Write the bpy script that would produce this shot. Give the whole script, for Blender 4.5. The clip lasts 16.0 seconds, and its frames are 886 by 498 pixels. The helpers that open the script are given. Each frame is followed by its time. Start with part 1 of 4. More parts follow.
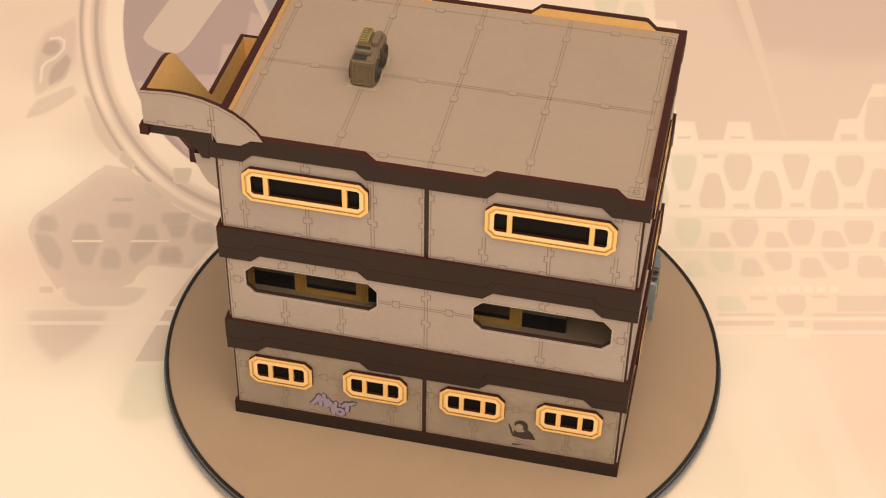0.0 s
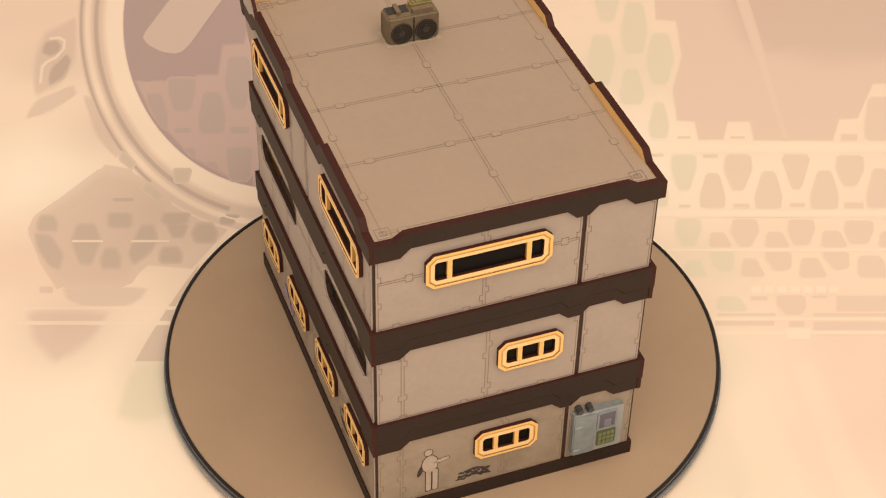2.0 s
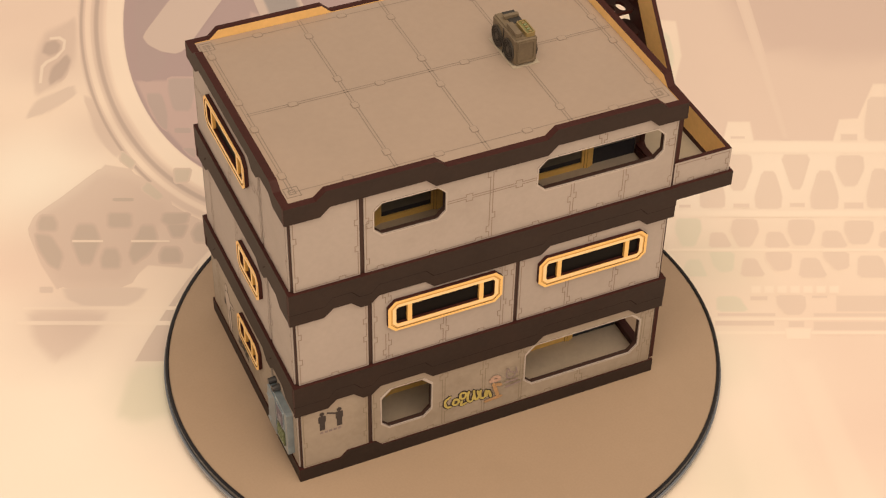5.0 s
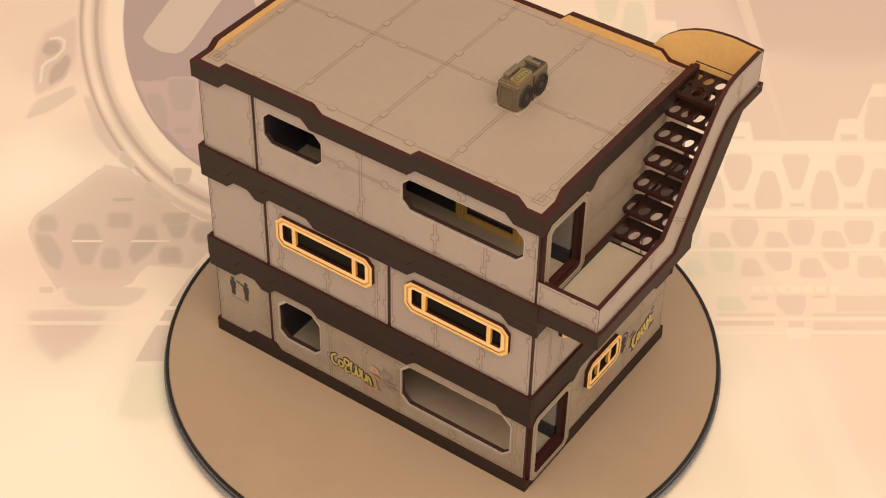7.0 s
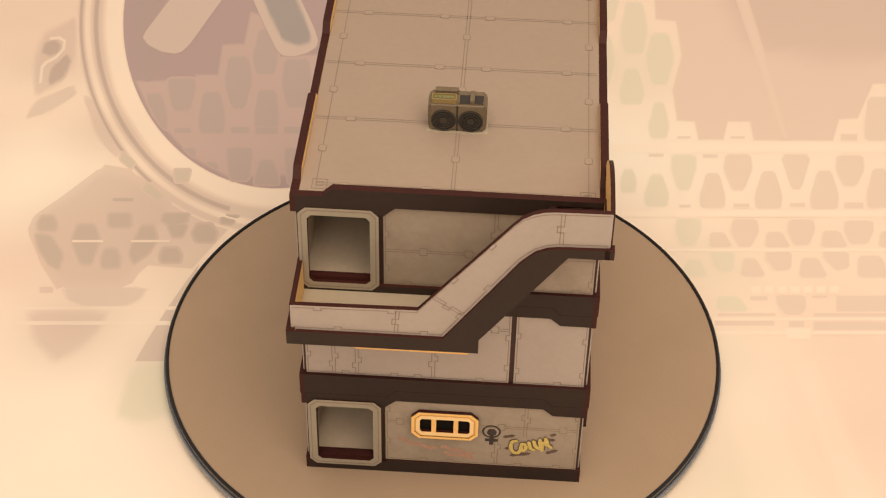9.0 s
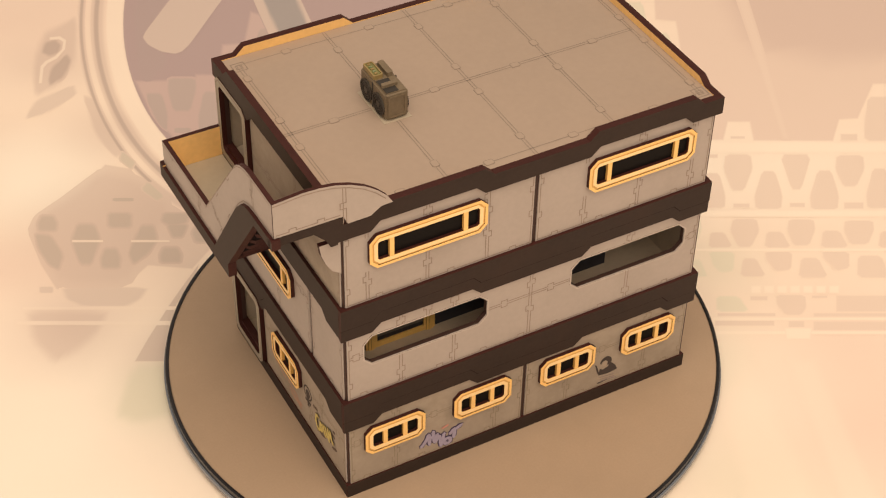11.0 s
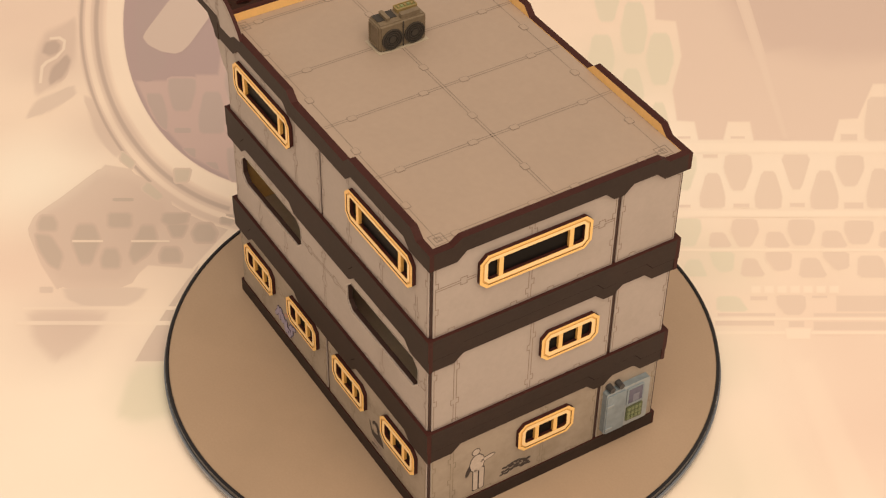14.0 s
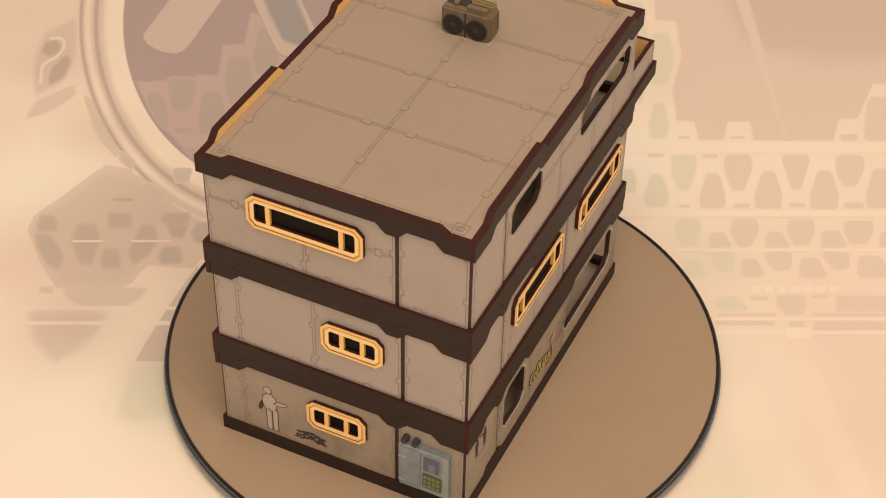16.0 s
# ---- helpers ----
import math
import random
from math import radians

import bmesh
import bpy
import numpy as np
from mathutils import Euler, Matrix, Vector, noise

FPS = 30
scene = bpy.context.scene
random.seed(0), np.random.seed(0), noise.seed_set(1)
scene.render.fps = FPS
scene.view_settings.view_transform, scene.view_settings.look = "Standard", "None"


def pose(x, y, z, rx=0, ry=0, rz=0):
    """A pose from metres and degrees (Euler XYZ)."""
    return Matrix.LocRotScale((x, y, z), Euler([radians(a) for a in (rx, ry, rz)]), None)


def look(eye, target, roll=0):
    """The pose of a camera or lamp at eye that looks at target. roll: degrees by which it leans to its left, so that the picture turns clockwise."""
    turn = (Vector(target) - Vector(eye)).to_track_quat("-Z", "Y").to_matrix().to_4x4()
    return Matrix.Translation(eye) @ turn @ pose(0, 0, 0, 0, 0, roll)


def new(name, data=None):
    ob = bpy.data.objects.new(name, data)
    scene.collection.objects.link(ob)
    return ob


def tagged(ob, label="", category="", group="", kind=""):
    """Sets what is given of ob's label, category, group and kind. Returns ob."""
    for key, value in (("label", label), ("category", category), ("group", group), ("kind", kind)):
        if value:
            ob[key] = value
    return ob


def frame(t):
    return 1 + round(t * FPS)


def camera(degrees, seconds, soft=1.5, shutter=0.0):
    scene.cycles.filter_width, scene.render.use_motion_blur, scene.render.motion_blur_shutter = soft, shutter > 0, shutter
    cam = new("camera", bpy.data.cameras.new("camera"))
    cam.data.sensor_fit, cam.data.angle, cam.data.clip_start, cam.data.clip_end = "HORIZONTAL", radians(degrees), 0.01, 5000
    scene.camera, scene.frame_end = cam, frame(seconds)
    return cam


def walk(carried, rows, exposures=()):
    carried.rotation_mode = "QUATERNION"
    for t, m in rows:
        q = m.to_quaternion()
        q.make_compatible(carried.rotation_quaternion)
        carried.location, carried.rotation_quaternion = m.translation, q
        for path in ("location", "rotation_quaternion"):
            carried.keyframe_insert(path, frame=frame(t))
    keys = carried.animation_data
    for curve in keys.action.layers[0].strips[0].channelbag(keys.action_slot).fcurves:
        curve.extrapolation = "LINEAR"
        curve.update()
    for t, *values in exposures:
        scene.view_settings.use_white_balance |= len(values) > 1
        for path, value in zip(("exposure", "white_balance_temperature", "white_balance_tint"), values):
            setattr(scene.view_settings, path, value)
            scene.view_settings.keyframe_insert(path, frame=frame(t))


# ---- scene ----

from mathutils.geometry import tessellate_polygon

# ---------------------------------------------------------------- camera
cam = camera(28.774, 16.0, soft=1.2)
EYE = Vector((0.0, -0.81913, 0.80657))
AIM = EYE + Vector((-0.001137, 0.749499, -0.662005))
EXPOSURES = [(0.0, 0.07), (1.0, 0.05), (2.0, 0.04), (2.5, 0.0), (3.0, -0.10), (4.0, -0.05), (5.0, 0.02), (6.5, 0.08), (7.5, 0.09), (8.5, 0.04), (9.5, 0.04), (11.0, 0.06), (12.0, 0.07), (13.0, 0.05), (14.0, 0.0), (15.0, -0.11), (16.0, -0.10)]
walk(cam, [(0.0, look(EYE, AIM, 1.146)), (16.0, look(EYE, AIM, 1.146))], EXPOSURES)

# ---------------------------------------------------------------- light
world = bpy.data.worlds.new("room_light")
world.use_nodes = True
world.node_tree.nodes["Background"].inputs["Color"].default_value = (1.0, 0.79, 0.607, 1)
world.node_tree.nodes["Background"].inputs["Strength"].default_value = 0.55
scene.world = world


def softbox(name, eye, target, size, watts, colour):
    data = bpy.data.lights.new(name, "AREA")
    data.shape, data.size, data.energy, data.color = "SQUARE", size, watts, colour
    ob = new(name, data)
    ob.matrix_world = look(eye, target)
    return ob


softbox("ceiling_softbox", (0.22, -0.80, 1.70), (0, 0, 0.1), 1.6, 28, (1.0, 0.772, 0.55))

# ---------------------------------------------------------------- materials
MM = 0.001


def mat(name, col, rough=0.6, vary=0.10, scale=45, fine=420, bump=0.0, metal=0.0, spec=0.4, stain=None, stain_amount=0.0):
    m = bpy.data.materials.new(name)
    m.use_nodes = True
    nt = m.node_tree
    b = nt.nodes["Principled BSDF"]
    b.inputs["Roughness"].default_value, b.inputs["Metallic"].default_value = rough, metal
    b.inputs["Specular IOR Level"].default_value = spec
    tc = nt.nodes.new("ShaderNodeTexCoord")
    big, small = nt.nodes.new("ShaderNodeTexNoise"), nt.nodes.new("ShaderNodeTexNoise")
    for n, s, d in ((big, scale, 4), (small, fine, 3)):
        n.inputs["Scale"].default_value, n.inputs["Detail"].default_value = s, d
        nt.links.new(tc.outputs["Object"], n.inputs["Vector"])
    add = nt.nodes.new("ShaderNodeMath")
    add.operation = "ADD"
    nt.links.new(big.outputs["Fac"], add.inputs[0])
    nt.links.new(small.outputs["Fac"], add.inputs[1])
    ramp = nt.nodes.new("ShaderNodeMapRange")
    ramp.inputs["From Min"].default_value, ramp.inputs["From Max"].default_value = 0.6, 1.4
    ramp.inputs["To Min"].default_value, ramp.inputs["To Max"].default_value = 1 - vary, 1 + vary
    nt.links.new(add.outputs[0], ramp.inputs["Value"])
    mul = nt.nodes.new("ShaderNodeVectorMath")
    mul.operation = "SCALE"
    mul.inputs[0].default_value = col
    nt.links.new(ramp.outputs[0], mul.inputs["Scale"])
    out = mul.outputs[0]
    if stain:
        sn = nt.nodes.new("ShaderNodeTexNoise")
        sn.inputs["Scale"].default_value, sn.inputs["Detail"].default_value, sn.inputs["Roughness"].default_value = scale * 0.7, 7, 0.7
        nt.links.new(tc.outputs["Object"], sn.inputs["Vector"])
        sr = nt.nodes.new("ShaderNodeMapRange")
        sr.inputs["From Min"].default_value, sr.inputs["From Max"].default_value, sr.inputs["To Max"].default_value = 0.48, 0.72, stain_amount
        nt.links.new(sn.outputs["Fac"], sr.inputs["Value"])
        mix = nt.nodes.new("ShaderNodeMix")
        mix.data_type = "RGBA"
        mix.inputs[7].default_value = (*stain, 1)
        nt.links.new(sr.outputs[0], mix.inputs[0])
        nt.links.new(out, mix.inputs[6])
        out = mix.outputs[2]
    nt.links.new(out, b.inputs["Base Color"])
    if bump:
        bp = nt.nodes.new("ShaderNodeBump")
        bp.inputs["Strength"].default_value, bp.inputs["Distance"].default_value = bump, 0.0004
        nt.links.new(small.outputs["Fac"], bp.inputs["Height"])
        nt.links.new(bp.outputs[0], b.inputs["Normal"])
    return m


PANEL = mat("printed_panel_card", (0.425, 0.377, 0.35), 0.55, 0.05, 30, 300, 0.05, stain=(0.29, 0.25, 0.22), stain_amount=0.3)
GRIME_SHADE = mat("grimy_shaded_panel_card", (0.365, 0.312, 0.258), 0.6, 0.08, 35, 260, 0.08, stain=(0.215, 0.18, 0.128), stain_amount=0.5)
ROOF = mat("roof_panel_card", (0.372, 0.298, 0.247), 0.5, 0.04, 18, 240, 0.05, stain=(0.31, 0.255, 0.215), stain_amount=0.25)
LANDING = mat("landing_card", (0.425, 0.375, 0.30), 0.5, 0.05, 18, 240, 0.05, stain=(0.35, 0.30, 0.24), stain_amount=0.3)
ROOF_LINE = mat("roof_seam_ink", (0.255, 0.21, 0.178), 0.6, 0.15)
LINE = mat("printed_seam_ink", (0.268, 0.214, 0.18), 0.6, 0.15)
FADED = mat("faded_seam_ink", (0.262, 0.218, 0.165), 0.6, 0.2, 60)
PALE = mat("pale_printed_edge", (0.50, 0.45, 0.42), 0.55, 0.05)
BURNT = mat("laser_burnt_edge", (0.045, 0.0115, 0.0095), 0.6, 0.2, 60, 500, 0.1, spec=0.25)
BAND = mat("dark_brown_band", (0.0305, 0.0198, 0.0168), 0.6, 0.16, 40, 350, 0.08, spec=0.25, stain=(0.043, 0.023, 0.0175), stain_amount=0.45)
TREAD = mat("dark_tread_board", (0.026, 0.0115, 0.010), 0.65, 0.2, 60, 500, 0.1, spec=0.2)
# near-black colour for the shade under the bands' overlay ledge
LEDGE_SHADE = mat("painted_ledge_shade", (0.017, 0.0115, 0.010), 0.7, 0.1, spec=0.1)
CORE = mat("brown_fibreboard", (0.045, 0.022, 0.018), 0.65, 0.15, 50, 400, 0.08)
INSIDE = mat("interior_board", (0.52, 0.45, 0.365), 0.7, 0.08, 40, 300)
GOLD = mat("amber_frame_card", (0.97, 0.63, 0.23), 0.5, 0.05, 60, 400)
GOLD_PALE = mat("pale_amber_edge_card", (1.0, 0.74, 0.38), 0.5, 0.05, 60, 400)
GOLD_LOW = mat("amber_groove_ink", (0.74, 0.43, 0.12), 0.55, 0.08, 60, 400)
LINING = mat("amber_lining_board", (0.86, 0.555, 0.22), 0.6, 0.08, 40, 300)
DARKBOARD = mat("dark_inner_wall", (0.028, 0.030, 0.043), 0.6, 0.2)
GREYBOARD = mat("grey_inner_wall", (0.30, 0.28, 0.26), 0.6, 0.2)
OCHRE_LOW = mat("ochre_groove", (0.40, 0.24, 0.06), 0.6, 0.1)
SMOKE = mat("smoky_door_panel", (0.13, 0.118, 0.10), 0.4, 0.2)
OCHRE = mat("ochre_inner_frame", (0.86, 0.58, 0.19), 0.6, 0.1)
BLACK = mat("black_acrylic", (0.009, 0.008, 0.008), 0.4, 0.1, spec=0.06)
DOORCARD = mat("grey_green_door_card", (0.34, 0.31, 0.25), 0.55, 0.06)
STEEL = mat("printed_steel_grey", (0.265, 0.33, 0.385), 0.3, 0.22, 25, 200, metal=0.35)
STEEL_PALE = mat("pale_steel_grey", (0.34, 0.385, 0.415), 0.3, 0.12, 25, 200, metal=0.2)
SCREEN_MARK = mat("dim_display_mark", (0.19, 0.20, 0.26), 0.3, 0.2)
SCREEN = mat("dark_display", (0.12, 0.12, 0.18), 0.25, 0.2)
KNOB = mat("dark_grey_knob", (0.07, 0.07, 0.075), 0.3, 0.1, metal=0.3)
KEYPAD = mat("keypad_base", (0.10, 0.12, 0.06), 0.5, 0.1)
KEY = mat("keypad_key", (0.20, 0.24, 0.13), 0.5, 0.1)
UNIT = mat("olive_grey_unit", (0.17, 0.134, 0.09), 0.5, 0.2, 70, 500, 0.1)
UNIT_DARK = mat("unit_shadow_grille", (0.035, 0.032, 0.03), 0.5, 0.2, 70, 500)
UNIT_MID = mat("unit_fan_ring", (0.046, 0.041, 0.036), 0.4, 0.2, 70, 500)
LIT = mat("green_yellow_control_strip", (0.19, 0.19, 0.075), 0.4, 0.3, 200, 900)
BRASS = mat("yellow_control_edge", (0.27, 0.20, 0.085), 0.4, 0.1)
DISC = mat("tan_turntable_top", (0.412, 0.31, 0.226), 0.7, 0.05, 9, 700, 0.12, stain=(0.355, 0.27, 0.195), stain_amount=0.6)
RIM = mat("black_turntable_rim", (0.012, 0.012, 0.016), 0.25, 0.1)
EDGE = mat("bright_rim_edge", (0.22, 0.25, 0.30), 0.25, 0.05, metal=0.6)
LILAC = mat("lilac_spray", (0.36, 0.33, 0.46), 0.6, 0.15)
NAVY = mat("dark_blue_spray", (0.09, 0.07, 0.14), 0.6, 0.15)
PINK = mat("pink_spray", (0.60, 0.28, 0.24), 0.6, 0.15)
BLUSH = mat("faded_pink_spray", (0.50, 0.34, 0.27), 0.6, 0.2)
OLIVE = mat("olive_yellow_spray", (0.50, 0.42, 0.13), 0.6, 0.25, 120)
YELLOW = mat("yellow_spray", (0.62, 0.51, 0.17), 0.6, 0.15)
ORANGE = mat("orange_spray", (0.44, 0.27, 0.14), 0.6, 0.15)
INK = mat("black_spray", (0.05, 0.04, 0.04), 0.6, 0.2)
MAUVE = mat("faded_mauve_spray", (0.27, 0.215, 0.22), 0.6, 0.2)
DULL = mat("dull_brown_spray", (0.135, 0.095, 0.075), 0.6, 0.2)
RUST = mat("faded_red_spray", (0.42, 0.265, 0.20), 0.6, 0.15)
SKIN = mat("beige_stencil", (0.40, 0.33, 0.26), 0.6, 0.1)
CHALK = mat("pale_stencil", (0.50, 0.435, 0.385), 0.6, 0.15, 90)

# ---------------------------------------------------------------- mesh helpers


def part(name, bm, mats, parent=None, label=""):
    me = bpy.data.meshes.new(name)
    bmesh.ops.recalc_face_normals(bm, faces=[f for f in bm.faces])
    bm.to_mesh(me)
    bm.free()
    for m in mats if isinstance(mats, (list, tuple)) else [mats]:
        me.materials.append(m)
    ob = new(name, me)
    if parent:
        ob.parent = parent
    if label:
        ob["label"] = label
    return ob


# each face of the model: s runs along it, z up, o outwards, in millimetres
def face_a(s, z, o):
    return Vector((s, -89.2 - o, z)) * MM


def face_b(s, z, o):
    return Vector((127.7 + o, s, z)) * MM


def face_c(s, z, o):
    return Vector((-s, 75.2 + o, z)) * MM


def face_d(s, z, o):
    return Vector((-113.3 - o, -s, z)) * MM


def face_up(s, z, o):
    return Vector((s, z, o)) * MM


def plate(bm, P, loops, o0, o1, front=0, side=1, back=None):
    """A flat board with holes between the depths o0 and o1."""
    tris = tessellate_polygon([[Vector((p[0], p[1], 0)) for p in lp] for lp in loops])
    flat = [p for lp in loops for p in lp]
    hi = [bm.verts.new(P(p[0], p[1], o1)) for p in flat]
    lo = [bm.verts.new(P(p[0], p[1], o0)) for p in flat]
    for t in tris:
        if len(set(t)) < 3:
            continue
        for vs, mi in ((hi, front), (lo, side if back is None else back)):
            try:
                bm.faces.new([vs[i] for i in t]).material_index = mi
            except ValueError:
                pass
    n = 0
    for lp in loops:
        k = len(lp)
        for i in range(k):
            a, b = n + i, n + (i + 1) % k
            bm.faces.new((hi[a], hi[b], lo[b], lo[a])).material_index = side
        n += k


def rect(s0, s1, z0, z1):
    return [(s0, z0), (s1, z0), (s1, z1), (s0, z1)]


def octo(s0, s1, z0, z1, c, c2=None):
    d = c if c2 is None else c2
    return [(s0 + c, z0), (s1 - c, z0), (s1, z0 + c), (s1, z1 - d), (s1 - d, z1), (s0 + d, z1), (s0, z1 - d), (s0, z0 + c)]


def ribbon(bm, P, pts, w, o, mi=0):
    for (s0, z0), (s1, z1) in zip(pts, pts[1:]):
        L = math.hypot(s1 - s0, z1 - z0)
        if L < 1e-6:
            continue
        dx, dz = (s1 - s0) / L * w / 2, (z1 - z0) / L * w / 2
        q = [(s0 - dx - dz, z0 - dz + dx), (s0 - dx + dz, z0 - dz - dx), (s1 + dx + dz, z1 + dz - dx), (s1 + dx - dz, z1 + dz + dx)]
        bm.faces.new([bm.verts.new(P(a, b, o)) for a, b in q]).material_index = mi


def tabbed(a, b, spots, h=1.7, w=4.0):
    """A line from a to b that steps aside at the given fractions."""
    L = math.hypot(b[0] - a[0], b[1] - a[1])
    ux, uz = (b[0] - a[0]) / L, (b[1] - a[1]) / L
    pts = [a]
    for f in spots:
        hh = h if f > 0 else -h
        m = abs(f) * L
        for d, e in ((-w / 2, 0), (-w / 2, hh), (w / 2, hh), (w / 2, 0)):
            pts.append((a[0] + ux * (m + d) - uz * e, a[1] + uz * (m + d) + ux * e))
    return pts + [b]


def spots(rng, L, step=21):
    n = max(1, int(L / step))
    return [(i + 0.5 + rng.uniform(-0.3, 0.3)) / n * rng.choice((1, 1, -1)) for i in range(n)]


LW = 0.54


def seams(name, P, s0, s1, z0, z1, verticals, horizontals, o, parent, seed, ink):
    rng, bm = random.Random(seed), bmesh.new()
    i = 1.1
    c = [(s0 + i, z0 + i), (s1 - i, z0 + i), (s1 - i, z1), (s0 + i, z1)]
    ribbon(bm, P, tabbed(c[0], c[1], [abs(f) for f in spots(rng, s1 - s0, 26)]), LW, o)
    ribbon(bm, P, tabbed(c[1], c[2], [abs(f) for f in spots(rng, z1 - z0, 22)]), LW, o)
    ribbon(bm, P, tabbed(c[3], c[0], [abs(f) for f in spots(rng, z1 - z0, 22)]), LW, o)
    for s, za, zb in verticals:
        ribbon(bm, P, tabbed((s - 0.9, za), (s - 0.9, zb), [abs(f) for f in spots(rng, zb - za, 19)]), LW, o)
        ribbon(bm, P, tabbed((s + 0.9, za), (s + 0.9, zb), [-abs(f) for f in spots(rng, zb - za, 19)]), LW, o)
    for z, sa, sb in horizontals:
        nodes = [abs(f) for f in spots(rng, sb - sa, 26)]
        ribbon(bm, P, tabbed((sa, z - 0.8), (sb, z - 0.8), [-f for f in nodes]), LW, o)
        ribbon(bm, P, tabbed((sa, z + 0.8), (sb, z + 0.8), nodes), LW, o)
    return tagged(part(name, bm, ink, parent), kind="stuff")


# ---------------------------------------------------------------- setting: printed backdrop sheet and room
H0, H1, H2, H3, H4, H5, H6, H7 = 0.75285, 0.0089, -0.38254, 0.02241, -0.59796, 0.41562, -0.01379, 0.38777


def art(u, v, lift=0.0):
    """The artwork's own 16 by 9 coordinates, laid keystoned on the sheet."""
    u, v = u / 1568.0, v / 882.0
    d = H6 * u + H7 * v + 1
    return Vector(((H0 * u + H1 * v + H2) / d, (H3 * u + H4 * v + H5) / d, -0.012 + lift * 0.2))


def inked(name, colour, amount, under=()):
    """A print on the sheet, over the prints named in under, whose ink fades out over its feathered outline."""
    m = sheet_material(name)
    nt = m.node_tree
    base = nt.nodes["Principled BSDF"].inputs["Base Color"]
    edge = nt.nodes.new("ShaderNodeAttribute")
    edge.attribute_name = "ink"
    for tint, share, faded in [(*INKS[u], False) for u in under] + [(colour, amount, True)]:
        mix = nt.nodes.new("ShaderNodeMix")
        mix.data_type = "RGBA"
        mix.inputs[0].default_value, mix.inputs[7].default_value = share, (*tint, 1)
        nt.links.new(base.links[0].from_socket, mix.inputs[6])
        if faded:
            soft = nt.nodes.new("ShaderNodeMapRange")
            soft.interpolation_type = "SMOOTHSTEP"
            soft.inputs["To Max"].default_value = share
            nt.links.new(edge.outputs["Fac"], soft.inputs["Value"])
            nt.links.new(soft.outputs[0], mix.inputs[0])
        nt.links.new(mix.outputs[2], base)
    return m


def rounded(loop, times):
    for _ in range(times):
        loop = [((a[0] * p + b[0] * q), (a[1] * p + b[1] * q)) for a, b in zip(loop, loop[1:] + loop[:1]) for p, q in ((0.86, 0.14), (0.14, 0.86))]
    return loop


def moved(loop, d):
    """The loop pushed outwards by d."""
    area = sum(a[0] * b[1] - b[0] * a[1] for a, b in zip(loop, loop[1:] + loop[:1]))
    d, out = d if area > 0 else -d, []
    for a, b, c in zip(loop[-1:] + loop[:-1], loop, loop[1:] + loop[:1]):
        u, v = Vector((b[0] - a[0], b[1] - a[1])), Vector((c[0] - b[0], c[1] - b[1]))
        if u.length < 1e-6 or v.length < 1e-6:
            out.append(b)
            continue
        n, k = Vector((u.y, -u.x)).normalized(), Vector((v.y, -v.x)).normalized()
        h = n + k
        h = h / max(h.dot(n), 0.45)
        out.append((b[0] + h.x * d, b[1] + h.y * d))
    return out


